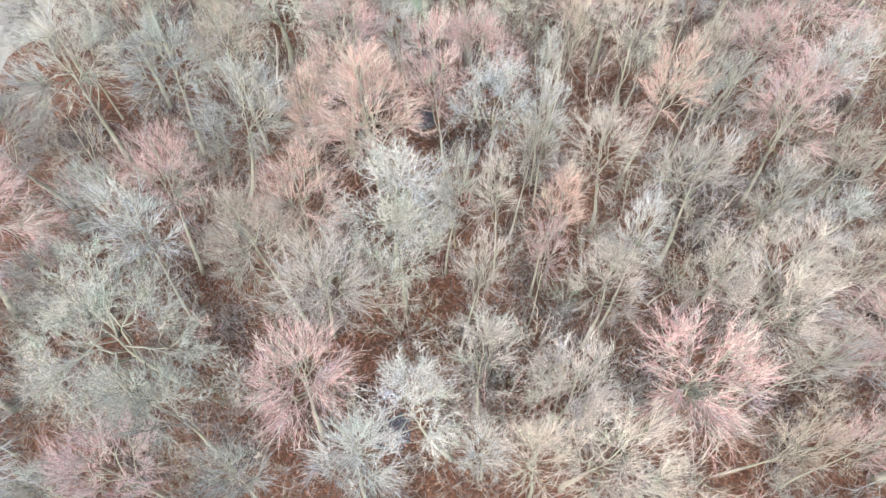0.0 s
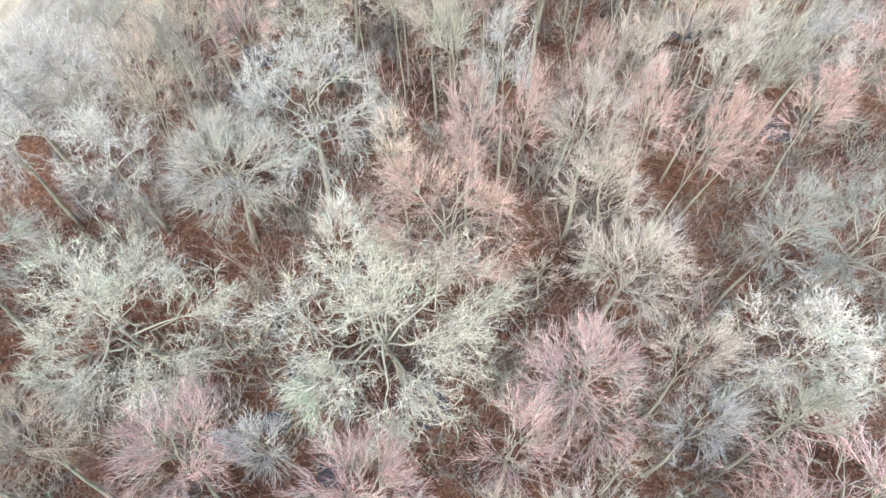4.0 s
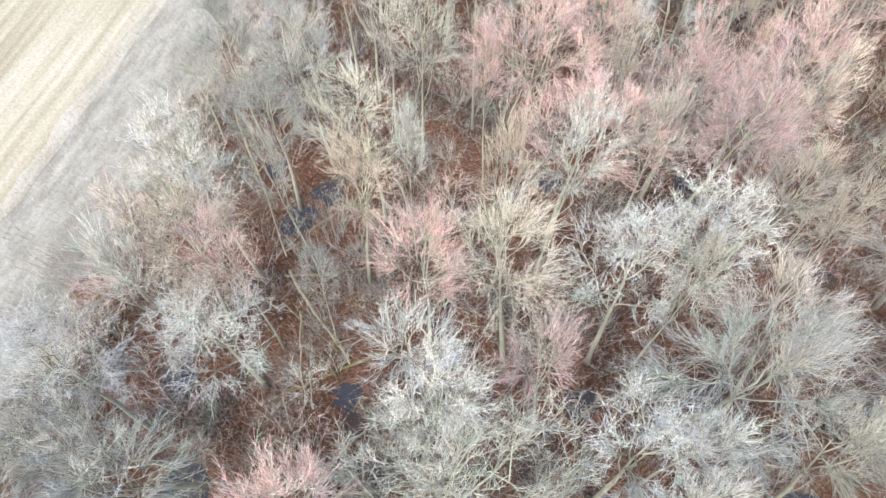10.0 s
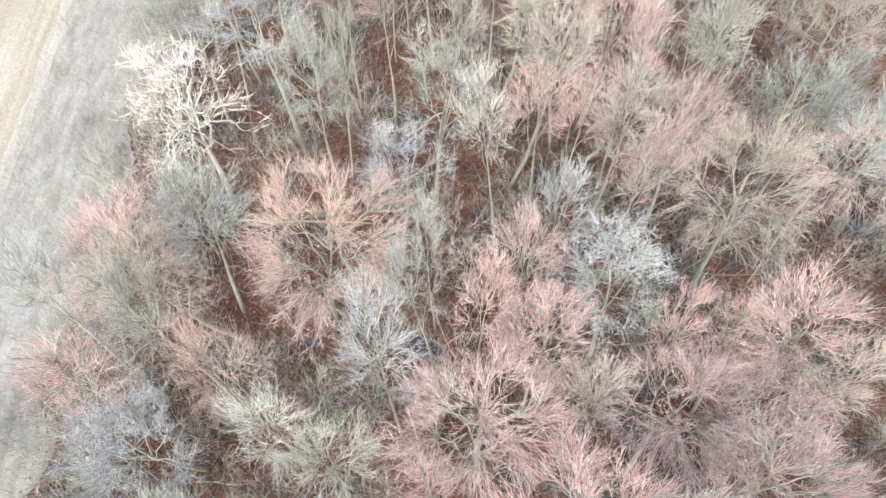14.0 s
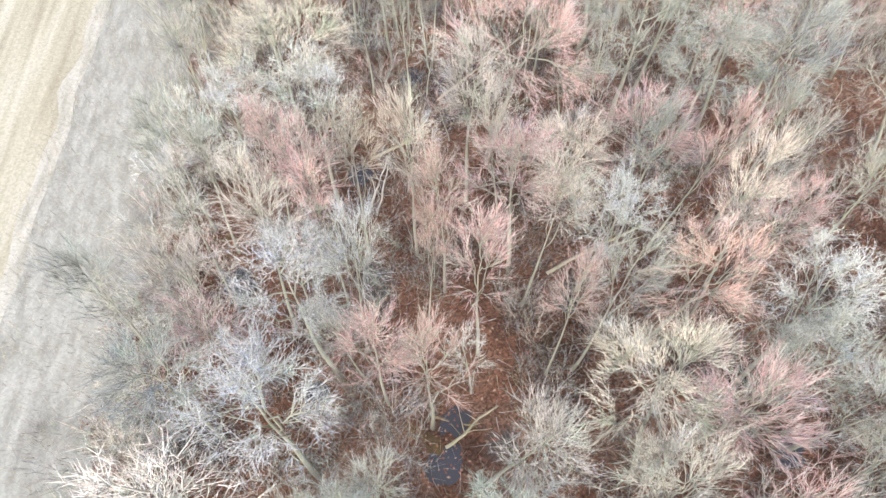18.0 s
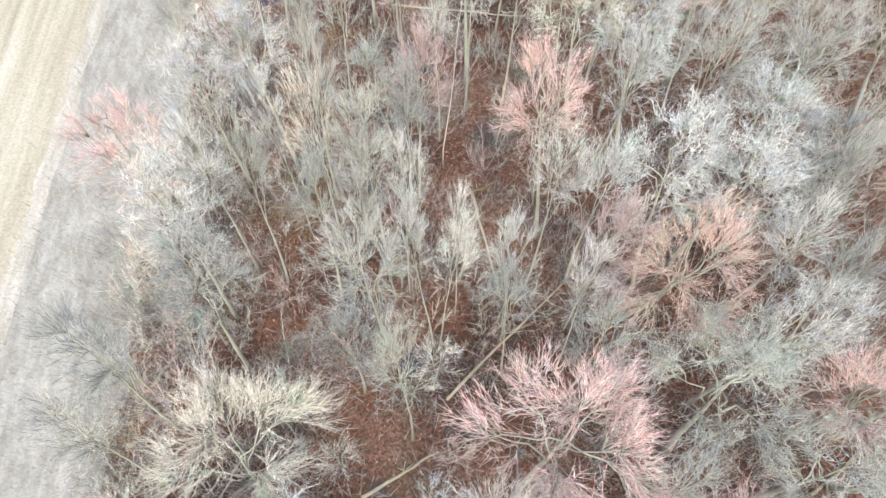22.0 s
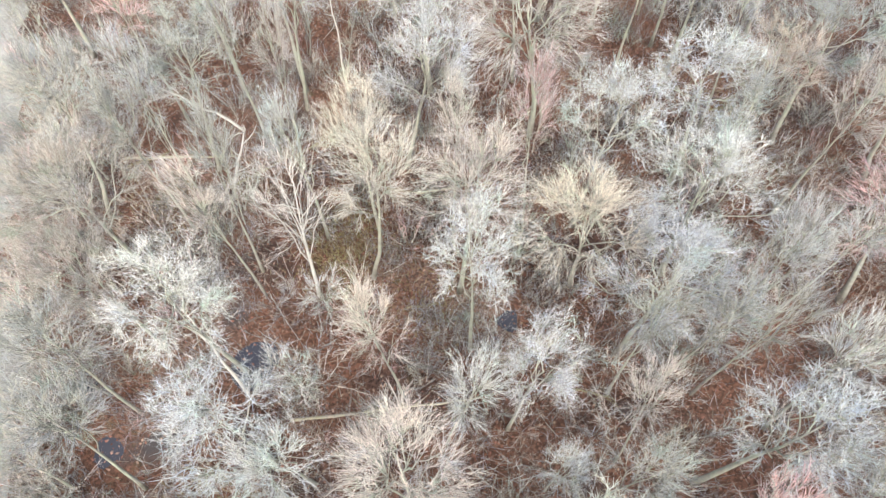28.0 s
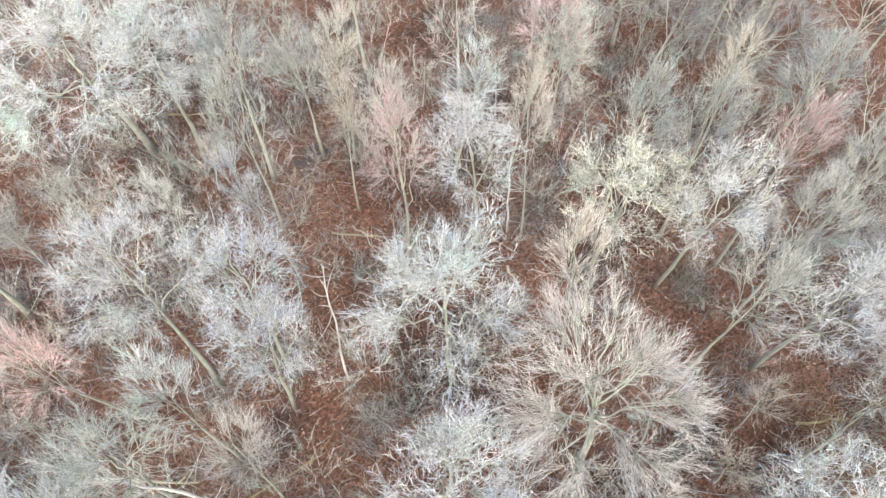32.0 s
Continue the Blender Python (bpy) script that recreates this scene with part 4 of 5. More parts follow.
place_tree(-15.9, 164.1, 13.8, 2.0, "grey", "upright")
place_tree(-5.4, 164.4, 12.3, 1.1, "cream", "upright")
place_tree(14.9, 164.9, 12.3, 1.6, "grey", "upright")
place_tree(-9.9, 165.1, 13.8, 1.8, "green", "upright")
place_tree(-7.7, 167.0, 12.3, 1.3, "white", "upright")
place_tree(18.7, 167.6, 13.8, 1.7, "grey", "upright")
place_tree(-4.0, 167.7, 13.8, 2.0, "lilac", "upright")
place_tree(8.4, 168.4, 12.3, 1.5, "cream", "upright")
place_tree(3.0, 168.6, 13.8, 2.9, "white", "upright")
place_tree(14.8, 168.9, 13.8, 2.2, "white", "upright")
place_tree(-12.6, 169.3, 12.3, 1.4, "pink", "upright")
place_tree(22.9, 169.9, 12.3, 1.6, "grey", "upright")
place_tree(19.5, 171.1, 12.3, 1.5, "pink", "upright")
place_tree(-4.7, 171.2, 13.8, 1.9, "lilac", "upright")
place_tree(11.7, 171.4, 13.8, 2.2, "lichen", "upright")
place_tree(-9.0, 171.8, 13.8, 2.5, "lilac", "upright")
place_tree(17.0, 173.6, 12.3, 1.6, "grey", "upright")
place_tree(14.0, 174.4, 12.3, 1.6, "grey", "upright")
place_tree(-4.1, 174.9, 12.3, 1.0, "lilac", "upright")
place_tree(6.0, 175.0, 13.8, 1.8, "lilac", "upright")
place_tree(2.5, 175.3, 12.3, 1.6, "pink", "upright")
place_tree(23.7, 175.4, 12.3, 2.1, "grey", "upright")
place_tree(9.1, 175.8, 12.3, 1.1, "cream", "upright")
place_tree(-8.2, 177.0, 12.3, 1.3, "white", "open")
place_tree(20.1, 177.1, 10.8, 1.5, "straw", "upright")
place_tree(-11.7, 178.0, 12.3, 1.6, "grey", "open")
place_tree(-4.1, 178.7, 12.3, 1.6, "grey", "upright")
place_tree(7.2, 178.8, 11.4, 1.6, "white", "upright")
place_tree(3.3, 178.9, 10.6, 1.3, "cream", "upright")
place_tree(1.0, 179.1, 10.6, 1.3, "tan", "upright")
place_tree(10.6, 179.6, 9.5, 1.0, "cream", "upright")
place_tree(12.3, 180.0, 11.6, 1.7, "green", "upright")
place_tree(12.9, 182.6, 11.8, 1.8, "pink", "upright")
place_tree(1.2, 183.1, 10.8, 1.4, "straw", "upright")
place_tree(-0.9, 183.4, 11.6, 1.7, "grey", "upright")
place_tree(-4.1, 184.1, 12.4, 2.0, "grey", "upright")
place_tree(-7.9, 185.6, 13.2, 2.4, "white", "upright")
place_tree(-11.3, 186.3, 13.4, 3.4, "white", "upright")


# more trees of the same kinds out to both sides of the path
sides = random.Random(31)
for tries in range(700):
    y = sides.uniform(4, 192)
    lo, hi = (17, 26) if y < 60 else (15, 21) if y < 140 else (18, 33)
    x = sides.uniform(lo, hi) if sides.random() < 0.6 else sides.uniform(-25, -17)
    r = sides.uniform(1.9, 3.3)
    if x < edge_x(y) + 11.5 or any((x - a) ** 2 + (y - b) ** 2 < (0.85 * (r + c)) ** 2 for a, b, c in planted):
        continue
    # mostly dark twig tones: shade towards the sides is put into the colour
    place_tree(x, y, sides.uniform(9.5, 12.5), r, sides.choice(("grey", "dark", "green", "dark", "tan", "lilac", "pink")), sides.choice(("upright", "broad", "open")))

for stock, _, _ in sum(STOCK.values(), []):
    if id(stock) not in used:
        for ob in (*stock.children, stock):
            bpy.data.objects.remove(ob)

# a dead tree that leans over a clearing, its limbs spread like a fan
tagged(make_tree("fan", 10.4, 2.7, 93), "leaning dead tree with bleached white limbs spread like a fan", "dead tree", "woodland trees").matrix_basis = pose(-6.5, 155.2, 0.0, -25.5, -3.5, 0)
planted.append((-6.7, 157.4, 2.0))

# ---- fallen logs, snags and broken trees ----
bits = random.Random(23)
lying = []
LOGS = {"pale": (LOG_PALE, "barkless pale fallen log lying on the leaf litter"),
        "brown": (LOG_BARK, "brown fallen log lying on the leaf litter"),
        "mossy": (LOG_MOSS, "mossy olive-green fallen log on the leaf litter")}


def fallen_log(x1, y1, x2, y2, r, look_of):
    """A tapered, slightly crooked log that lies on the ground, with the stubs of its branches."""
    mat, label = LOGS[look_of]
    g = np.random.default_rng(bits.randrange(10000))
    a, b = np.array([x1, y1]), np.array([x2, y2])
    n = 9
    side = unit(np.append(b - a, 0))[:2][::-1] * (-1, 1)
    off = np.cumsum(g.normal(0, 0.05, n + 1))
    off -= np.linspace(off[0], off[-1], n + 1)
    flat = np.array([a + (b - a) * i / n + side * off[i] for i in range(n + 1)])
    rad = 0.9 * r * np.linspace(1.0, 0.5, n + 1) * (1 + g.normal(0, 0.05, n + 1))
    rest = max(relief(*q) for q in flat[::3])
    line = np.array([(q[0], q[1], max(relief(*q), rest - 0.25) + 0.7 * w) for q, w in zip(flat, rad)])
    lying.extend((q[0], q[1]) for q in flat[::2])
    s = Soup()
    s.tube(line, rad, 9)
    ob = tagged(new("fallen_log", s.mesh("fallen_log", mat, True)), label, "log", "fallen logs")
    for _ in range(int(np.linalg.norm(b - a) * 0.9) + 1):
        p, d = at(line, g.uniform(0.25, 0.98))
        w = unit(d * 0.6 + (*g.normal(0, 0.7, 2), abs(g.normal(0.35, 0.3))))
        s = Soup()
        ln = g.uniform(0.3, 1.5)
        s.tube(bend_path(g, p, w, ln, 3, 0.12, 0.0), 0.3 * r * np.array([1, 0.8, 0.55, 0.25]), 5)
        part("branch_stub", s.mesh("branch_stub", mat, True), ob)
    return ob


def snag(x, y, h, r, dx=0.0, dy=0.0):
    """A standing dead stem, broken off at the top, with a few stubs."""
    g = np.random.default_rng(bits.randrange(10000))
    z = relief(x, y)
    n = 7
    line = np.array([(x + dx * i / n + g.normal(0, 0.05), y + dy * i / n + g.normal(0, 0.05), z - 0.1 + (h + 0.1) * i / n) for i in range(n + 1)])
    s = Soup()
    s.tube(line, 0.85 * r * np.linspace(1.2, 0.45, n + 1), 8)
    top = line[-1]
    for i in range(5):
        t = g.uniform(0, 6.28)
        s.spikes([top + (0.5 * r * np.cos(t), 0.5 * r * np.sin(t), -0.1)], [top + (0.5 * r * np.cos(t), 0.5 * r * np.sin(t), g.uniform(0.2, 0.6))], [0.4 * r])
    ob = tagged(new("snag", s.mesh("snag", BARK_PALE, True)), "pale dead standing stem broken off at the top", "dead tree", "snags")
    for _ in range(7):
        p, d = at(line, g.uniform(0.3, 0.97))
        s = Soup()
        s.tube(bend_path(g, p, (*g.normal(0, 1, 2), 0.5), g.uniform(0.5, 1.9), 3, 0.15, 0.02), 0.36 * r * np.array([1, 0.8, 0.5, 0.2]), 5)
        part("branch_stub", s.mesh("branch_stub", BARK_PALE, True), ob)
    return ob


def toppled_top(x1, y1, z1, x2, y2, z2, r, twigs):
    """A broken-off tree top that leans out from the head of a broken stem, with its branches."""
    g = np.random.default_rng(bits.randrange(10000))
    a, b = np.array([x1, y1, z1]), np.array([x2, y2, z2])
    line = curve(a, unit(b - a) + (0, 0, 0.12), b, 7, g, 0.05)
    s = Soup()
    s.tube(line, r * np.linspace(1, 0.25, 8), 7)
    ob = tagged(new("broken_tree_top", s.mesh("broken_tree_top", BARK_PALE, True)), "pale broken tree top leaning from a broken stem", "dead tree")
    base, tip, wid = [], [], []
    for i in range(16):
        p, d = at(line, 0.35 + 0.64 * i / 16)
        w = unit(d * 0.8 + unit(g.normal(0, 1, 3)) * 0.7)
        q = bend_path(g, p, w, g.uniform(0.7, 1.9), 3, 0.15, 0.0)
        s = Soup()
        s.tube(q, 0.22 * r * np.array([1, 0.8, 0.5, 0.25]), 4)
        part("branch", s.mesh("branch", BARK_PALE, True), ob)
        for _ in range(26):
            o, e = at(q, g.uniform(0.2, 0.99))
            base.append(o), tip.append(o + unit(e + unit(g.normal(0, 1, 3)) * 0.8) * g.uniform(0.3, 0.9)), wid.append(0.01)
    s = Soup()
    s.spikes(base, tip, wid)
    part("crown", s.mesh("crown", TWIGS[twigs]), ob)
    return ob


fallen_log(-0.6, 23.1, 0.3, 18.9, 0.11, "brown")
fallen_log(19.4, 27.0, 20.0, 26.0, 0.15, "mossy")
fallen_log(-8.8, 33.7, -7.2, 31.9, 0.08, "brown")
fallen_log(-3.8, 49.8, -5.4, 51.2, 0.08, "brown")
fallen_log(-2.4, 55.7, -0.5, 56.4, 0.08, "brown")
fallen_log(-5.9, 64.0, -11.2, 59.2, 0.10, "mossy")
fallen_log(-11.6, 64.2, -9.4, 59.7, 0.06, "pale")
fallen_log(-12.7, 64.4, -8.8, 62.7, 0.06, "brown")
fallen_log(-13.2, 65.9, -8.7, 67.9, 0.08, "brown")
fallen_log(-13.1, 66.3, -7.9, 62.2, 0.11, "pale")
fallen_log(-0.7, 71.6, 0.6, 72.6, 0.08, "brown")
fallen_log(-11.3, 71.9, -13.2, 69.0, 0.09, "brown")
fallen_log(-6.5, 73.3, -7.0, 71.5, 0.08, "pale")
fallen_log(-4.3, 73.7, -3.6, 71.2, 0.09, "pale")
fallen_log(-9.8, 74.0, -6.9, 71.1, 0.10, "pale")
fallen_log(-21.3, 76.0, -13.7, 67.1, 0.10, "pale")
fallen_log(-13.4, 90.4, -11.6, 93.6, 0.10, "pale")
fallen_log(-16.0, 91.5, -8.1, 91.1, 0.09, "pale")
fallen_log(13.4, 95.6, 15.4, 97.1, 0.11, "pale")
fallen_log(-6.2, 97.7, -3.5, 99.7, 0.10, "pale")
fallen_log(-6.7, 99.2, -4.7, 98.8, 0.09, "brown")
fallen_log(-0.3, 107.1, 5.9, 110.3, 0.12, "pale")
fallen_log(4.8, 107.1, 8.7, 107.7, 0.09, "pale")
fallen_log(1.7, 108.3, 5.2, 109.3, 0.08, "pale")
fallen_log(2.5, 112.8, 6.9, 112.5, 0.07, "brown")
fallen_log(10.7, 114.6, 15.0, 117.2, 0.12, "brown")
fallen_log(-10.4, 115.3, -6.7, 117.3, 0.11, "pale")
fallen_log(-4.3, 118.7, -6.0, 117.5, 0.08, "mossy")
fallen_log(-21.5, 120.8, -20.2, 122.8, 0.09, "pale")
fallen_log(3.6, 123.2, 6.5, 123.2, 0.07, "brown")
fallen_log(-3.1, 126.1, -4.3, 124.5, 0.09, "brown")
fallen_log(-12.2, 126.2, -8.5, 126.2, 0.08, "brown")
fallen_log(-6.2, 119.9, 2.7, 128.5, 0.085, "pale")
fallen_log(3.7, 129.9, 8.7, 130.4, 0.12, "mossy")
fallen_log(-16.1, 131.8, -12.2, 131.7, 0.07, "brown")
fallen_log(6.6, 132.0, 8.7, 131.1, 0.08, "brown")
fallen_log(-4.3, 132.5, -3.1, 126.1, 0.10, "pale")
fallen_log(-2.8, 133.2, -5.8, 132.0, 0.07, "mossy")
fallen_log(4.8, 146.4, 6.8, 145.3, 0.08, "mossy")
fallen_log(-9.2, 148.8, 0.3, 147.3, 0.09, "pale")
fallen_log(-2.1, 153.1, 0.5, 153.1, 0.06, "mossy")
fallen_log(0.3, 160.2, 4.9, 159.7, 0.09, "pale")
fallen_log(-1.3, 161.1, 2.8, 159.3, 0.05, "mossy")
fallen_log(19.3, 161.5, 21.9, 161.0, 0.11, "mossy")
fallen_log(-10.4, 163.7, -3.6, 165.9, 0.09, "brown")
fallen_log(-16.2, 167.0, -13.4, 167.6, 0.08, "mossy")
fallen_log(-16.3, 167.8, -9.7, 166.0, 0.11, "pale")
fallen_log(23.9, 172.4, 25.4, 173.7, 0.08, "pale")
fallen_log(8.0, 173.5, 8.2, 172.2, 0.10, "pale")
fallen_log(-1.1, 178.1, 1.4, 177.3, 0.08, "brown")
fallen_log(17.4, 183.9, 21.9, 184.3, 0.07, "brown")
fallen_log(-10.0, 189.4, -6.5, 188.6, 0.09, "brown")
snag(8.6, 175.6, 7.0, 0.07, -0.3, 0.2)
snag(-10.4, 162.7, 4.3, 0.12, 2.1, 1.4)
snag(-1.9, 169.1, 6.5, 0.07, 0.2, 3.4)
snag(-8.2, 149.2, 3.3, 0.08, 0.2, 0.1)
snag(-5.9, 134.4, 13.6, 0.04, 0.8, -0.1)
snag(-11.2, 29.5, 5.5, 0.10, 0.9, 0.3)
snag(-11.0, 150.7, 5.0, 0.10, -1.5, 3.2)
snag(-6.1, 62.8, 4.2, 0.05, -0.4, 1.2)
snag(-10.4, 111.4, 3.2, 0.09, 1.3, 1.5)
snag(-9.9, 111.2, 3.0, 0.07, 0.9, 2.0)
toppled_top(-8.3, 164.1, 4.25, -12.8, 165.9, 8.2, 0.085, "white")


CLEARINGS = [
    (-10.8, 62.9, 3.0),
    (-2.3, 48.5, 2.2),
    (-10.8, 37.3, 2.5),
    (7.3, 20.7, 2.2),
    (15.0, 16.9, 2.2),
    (-7.4, 72.7, 1.3),
    (-8.2, 117.8, 2.5),
    (-3.6, 120.2, 2.0),
    (-3.7, 134.2, 2.5),
    (-21.1, 122.1, 2.5),
    (-3.4, 132.4, 3.2),
    (-6.4, 156.8, 2.0),
    (9.0, 153.5, 2.2),
    (-1.3, 153.5, 2.2),
    (-7.6, 167.5, 2.8),
    (20.1, 166.8, 3.0),
    (0.5, 162.4, 2.0),
    (-3.6, 157.8, 2.5),
    (-1.0, 184.5, 2.5),
    (-2.0, 167.8, 3.0),
    (21.0, 165.0, 3.2),
    (8.4, 170.3, 2.0),
    (-4.2, 165.2, 2.5),
    (-5.4, 113.2, 1.8),
    (-10.6, 118.3, 2.0),
    (-3.5, 129.9, 2.2),
    (10.9, 135.6, 2.8),
    (-10.0, 91.0, 2.4),
    (-7.0, 76.6, 2.2),
]


def open_ground(x, y):
    return (any((x - a) ** 2 + (y - b) ** 2 < (0.68 * c) ** 2 for a, b, c in CLEARINGS)
            or any((x - a) ** 2 + (y - b) ** 2 < (1.15 * r) ** 2 for a, b, r in POOLS)
            or any((x - a) ** 2 + (y - b) ** 2 < 0.8 for a, b in lying))


# the wood goes on past the trees that stand near the path: one thicket, with every tree set apart in it
fill = random.Random(5)
FAR_COLOURS = ("grey", "white", "green", "dark", "cream", "tan", "pink")
lite = []
for sd, h, r in ((71, 11.0, 2.5), (72, 12.0, 2.9), (73, 8.5, 1.9)):
    ts, ls, crown = tree_soups("far", h, r, sd)
    wood = Soup()
    for q in (ts, *ls):
        wood.add(np.concatenate(q.v), q.f)
    lite.append((np.concatenate(wood.v), wood.f, np.concatenate(crown.v), crown.f))
far, slots, stand = Soup(), [], list(planted)
for tries in range(4800):
    y = fill.uniform(-2, 208)
    x = fill.uniform(-21, 27 if y < 55 else 23 if y < 110 else 26 if y < 140 else 43)
    inside = -19 < x < 19 and 4 < y < 186
    if tries > 4000:
        y = fill.uniform(48, 176)
        x = edge_x(y) + fill.uniform(9.5, 12.5)
    if any((x - a) ** 2 + (y - b) ** 2 < ((2.0 if inside else 1.3 if x < -19 else 3.0) + (0.35 if inside else 0.45) * c) ** 2 for a, b, c in stand):
        continue
    if inside and open_ground(x, y):
        continue
    stand.append((x, y, 1.6))
    wv, wf, cv, cf = lite[2] if inside else fill.choice(lite)
    s = fill.uniform(0.5, 0.75) if inside else fill.uniform(0.5, 0.75) if x < -17 else fill.uniform(0.8, 1.15)
    m = np.array(pose(x, y, relief(x, y), fill.gauss(0, 2), fill.gauss(0, 2), fill.uniform(0, 360)) @ Matrix.Scale(s, 4))
    # x > 12: darker twig tones paint in the shade of the right side
    colour = fill.choice((0, 0, 3, 3, 2, 5) if x > 12 else (0, 0, 1, 2, 3, 4, 5))
    if x < 12 and 60 < y < 125 and fill.random() < 0.4:
        colour = fill.choice((6, 4))
    far.add(wv @ m[:3, :3].T + m[:3, 3], wf)
    slots += [0] * len(wf)
    far.add(cv @ m[:3, :3].T + m[:3, 3], cf)
    slots += [1 + colour] * len(cf)
bush = []
for sd in (81, 82, 83, 84):
    g = np.random.default_rng(sd)
    b0, t0, w0 = [], [], []
    for i in range(9):
        a = g.uniform(0, 6.28)
        k = g.uniform(0.15, 1.3)
        line = bend_path(g, (0.25 * np.cos(a), 0.25 * np.sin(a), -0.05), (np.cos(a) * k, np.sin(a) * k, 1), g.uniform(1.3, 3.6), 4, 0.10, 0.05)
        for p, q in zip(line, line[1:]):
            b0.append(p), t0.append(q + (q - p) * 0.4), w0.append(0.018)
        for j in range(15):
            p, d = at(line, g.uniform(0.12, 0.99))
            w = unit(d + unit(g.normal(0, 1, 3)) * 0.85)
            b0.append(p), t0.append(p + w * g.uniform(0.5, 1.1)), w0.append(0.0105)
    q = Soup()
    q.spikes(b0, t0, w0)
    bush.append((np.concatenate(q.v), q.f))
made = 0
while made < 3700:
    x, y = fill.uniform(-23, 30), fill.uniform(3, 204)
    if made < 430:
        y = fill.uniform(46, 178)
        x = edge_x(y) + fill.uniform(6.8, 11.0)
    elif (open_ground(x, y) and fill.random() < 0.7) or noise.noise((x * 0.12, y * 0.12, 4.0)) < -0.34:
        continue
    made += 1
    bv, bf = fill.choice(bush)
    s = fill.uniform(0.5, 1.15) if made < 2300 else fill.uniform(0.4, 0.75)
    m = np.array(pose(x, y, relief(x, y), 0, 0, fill.uniform(0, 360)) @ Matrix.Scale(s, 4))
    far.add(bv @ m[:3, :3].T + m[:3, 3], bf)
    slots += [1 + fill.choice((0, 0, 0, 1, 2, 3, 3, 3, 4, 5, 6))] * len(bf)
me = far.mesh("woodland", BARK)
for colour in FAR_COLOURS:
    me.materials.append(TWIGS[colour])
me.polygons.foreach_set("material_index", slots)
tagged(new("woodland", me), "thicket of slender bare trees filling the wood between and behind the large ones", "woodland", kind="stuff")

# saplings and shrubs under the canopy
SAPLINGS = [make_sapling(h, s, k, w) for h, s, k, w in ((4.2, 61, 3, 0.3), (3.2, 62, 4, 0.45), (5.2, 63, 3, 0.22), (2.4, 64, 5, 0.6))]
low = random.Random(9)
spots = []
while len(spots) < 230:
    x, y = low.uniform(-22.5, 26), low.uniform(4, 196)
    if len(spots) < 60:
        y = low.uniform(52, 175)
        x = edge_x(y) + low.uniform(6.8, 10.5)
    if any((x - a) ** 2 + (y - b) ** 2 < 1.3 for a, b, _ in planted) or any((x - a) ** 2 + (y - b) ** 2 < 3.0 for a, b in spots):
        continue
    spots.append((x, y))
    s = low.uniform(0.75, 1.3)
    m = pose(x, y, max(relief(x, y), 0.02 if x < -26 else -1), low.gauss(0, 3), low.gauss(0, 3), low.uniform(0, 360)) @ Matrix.Diagonal((s, s, s, 1))
    colour = low.choice(("grey", "grey", "dark", "green", "white", "tan"))
    plant(low.choice(SAPLINGS), m, colour, "leafless sapling with thin {} stems on the leaf litter".format(LOOKS[colour]), "sapling", "saplings", ("crown",))

# ---- loose litter, brush and grass that nobody could count ----
rng = np.random.default_rng(77)


def heights(p):
    return np.array([relief(a, b) for a, b in p])


k = 110000
p = np.stack([rng.uniform(-26, 42, k), rng.uniform(3, 205, k)], 1)
a = rng.uniform(0, 6.28, k)
half = rng.uniform(0.05, 0.11, k)[:, None]
z = heights(p)
for x, y, r, level in surfaces:
    z = np.where(np.hypot(p[:, 0] - x, p[:, 1] - y) < 1.3 * r, np.maximum(z, level - 0.015), z)
c0 = np.stack([np.cos(a), np.sin(a), rng.normal(0, 0.3, k)], 1) * half
c1 = np.stack([-np.sin(a), np.cos(a), rng.normal(0, 0.3, k)], 1) * half * 0.6
o = np.column_stack([p, z + 0.035])
v = np.stack([o - c0, o + c1, o + c0, o - c1], 1).reshape(-1, 3)
me = bpy.data.meshes.new("fallen_leaves")
i = (np.arange(k) * 4)[:, None]
me.from_pydata(v.tolist(), [], (i + (0, 1, 2, 3)).tolist())
me.materials.append(LEAF)
tagged(new("fallen_leaves", me), "rust-brown fallen leaves strewn over the woodland floor", "leaf litter", kind="stuff")

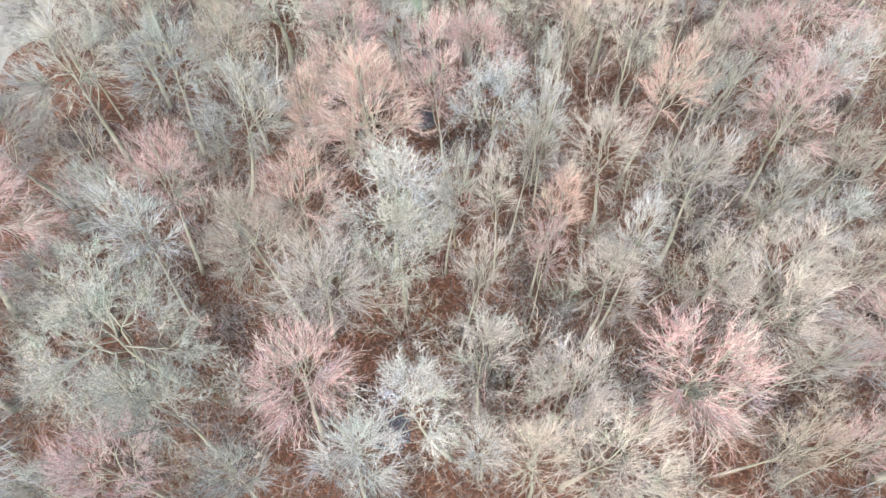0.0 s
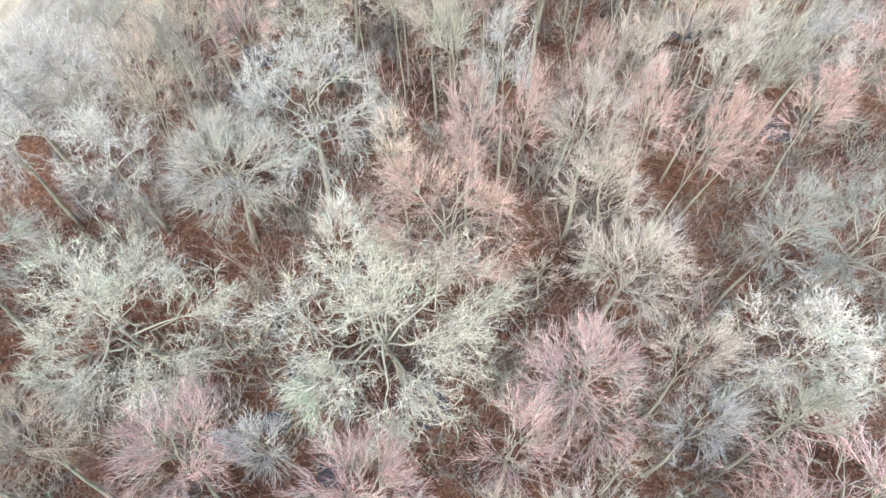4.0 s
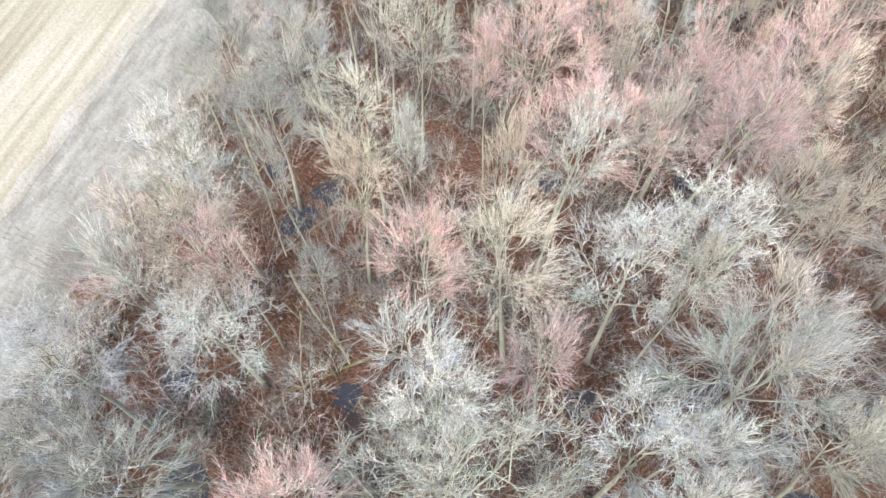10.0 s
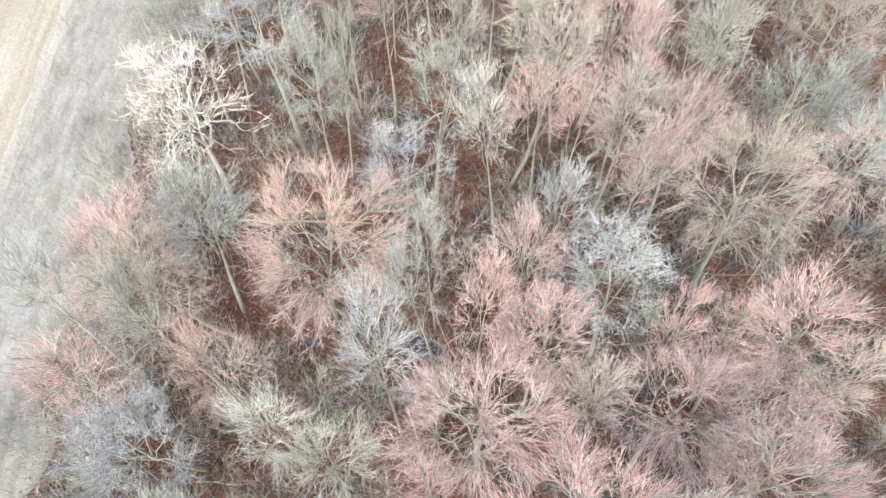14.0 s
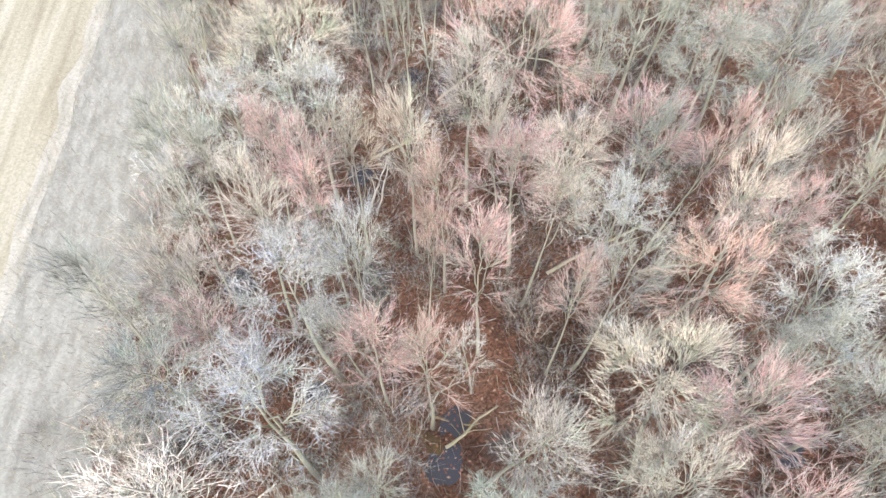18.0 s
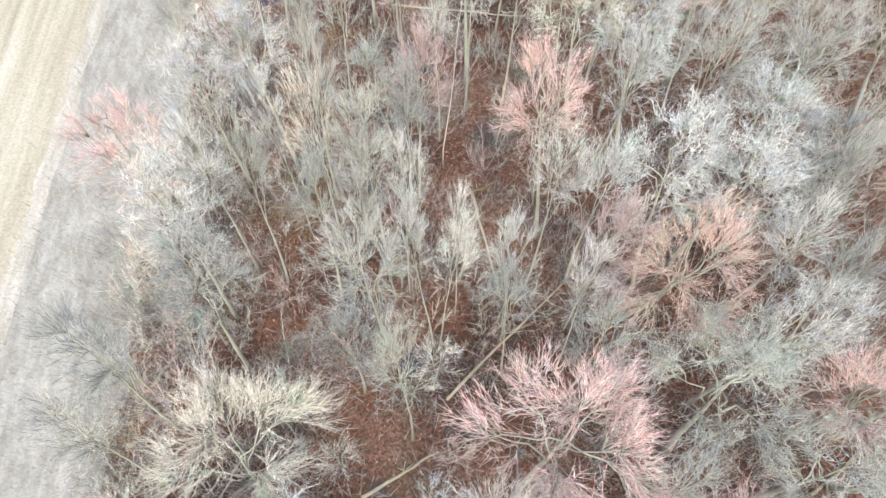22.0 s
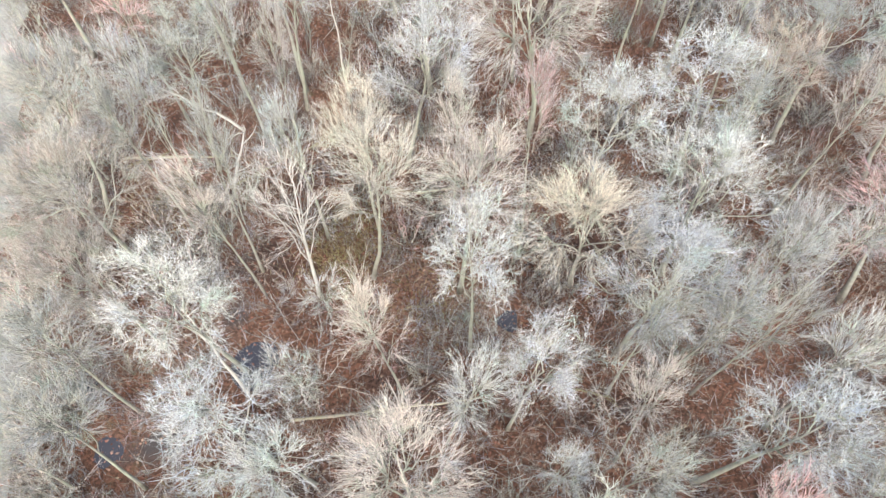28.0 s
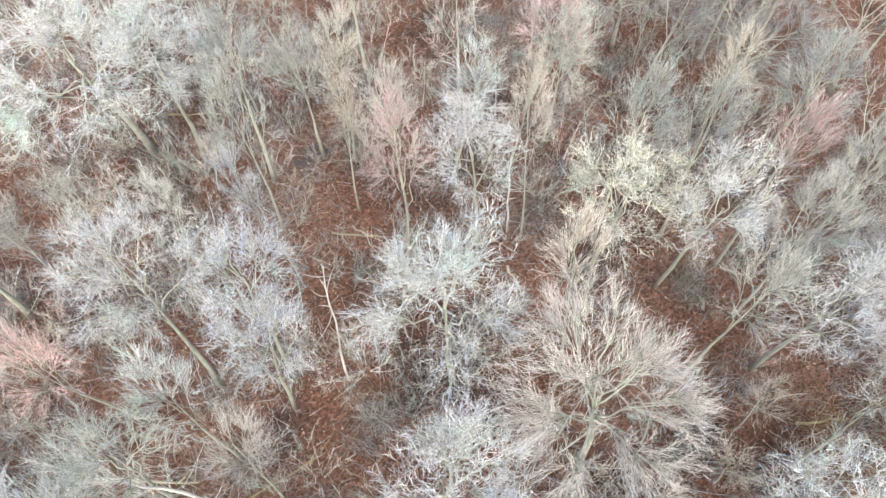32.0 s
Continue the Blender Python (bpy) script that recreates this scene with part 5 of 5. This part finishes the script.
k = 220000
centre = np.stack([rng.uniform(-26.5, 32, 3000), rng.uniform(3, 205, 3000)], 1)
keep = np.array([noise.noise((a * 0.13, b * 0.13, 9.0)) > -0.25 and (rng.random() < 0.4 or not open_ground(a, b)) for a, b in centre])
centre = centre[keep]
p = centre[rng.integers(0, len(centre), k)] + rng.normal(0, 0.55, (k, 2))
o = np.column_stack([p, heights(p) - 0.03])
s = Soup()
s.spikes(o, o + np.column_stack([rng.normal(0, 0.55, (k, 2)), 0.2 + 1.9 * rng.uniform(0, 1, k) ** 2]), np.full(k, 0.0105))
tagged(new("brush", s.mesh("brush", BRUSH)), "thin dead stems and bramble canes among the leaf litter", "undergrowth", kind="stuff")

k = 40000
y = rng.uniform(30, 200, k)
x = np.array([edge_x(b) for b in y]) + np.where(rng.random(k) < 0.25, rng.normal(-0.2, 0.9, k), rng.uniform(-0.2, 8.5, k))
o = np.column_stack([x, y, np.maximum(heights(np.column_stack([x, y])), 0) + 0.05])
s = Soup()
s.spikes(o, o + np.column_stack([rng.normal(0, 0.2, (k, 2)), 0.15 + 0.85 * rng.uniform(0, 1, k) ** 3]), np.full(k, 0.011))
tagged(new("grass", s.mesh("grass", GRASS)), "dry bleached grass along the field edge", "grass", kind="stuff")

k = 28000
p = np.stack([rng.uniform(-25, 30, k), rng.uniform(4, 200, k)], 1)
a = rng.uniform(0, 6.28, k)
ln = 0.25 + 1.3 * rng.uniform(0, 1, k) ** 2
o = np.column_stack([p, heights(p) + 0.03])
s = Soup()
s.spikes(o, o + np.column_stack([np.cos(a) * ln, np.sin(a) * ln, rng.uniform(-0.02, 0.18, k)]), rng.uniform(0.008, 0.02, k))
tagged(new("sticks", s.mesh("sticks", BRUSH)), "fallen sticks and twigs strewn over the leaf litter", "deadwood", kind="stuff")

k = 9000
spot = [(-4.2, 159.2), (-5.4, 156.8), (-14.7, 133.2), (-17.3, 127.3), (-13.9, 145.4), (14.2, 151.3), (26.8, 184.2), (1.6, 191.2), (20.9, 160.7), (-23.0, 116.3), (-4.3, 157.4), (-13.8, 163.4), (-4.1, 157.7), (-14.4, 131.1), (-0.5, 152.9), (-24.4, 71.9)]
i = rng.integers(0, len(spot), k)
p = np.array(spot)[i] + rng.normal(0, 1.3, (k, 2))
o = np.column_stack([p, heights(p) - 0.02])
s = Soup()
s.spikes(o, o + np.column_stack([rng.normal(0, 0.2, (k, 2)), rng.uniform(0.08, 0.45, k)]), np.full(k, 0.02))
tagged(new("tufts", s.mesh("tufts", MOSS)), "olive mossy tufts of grass in small openings of the wood", "grass", kind="stuff")
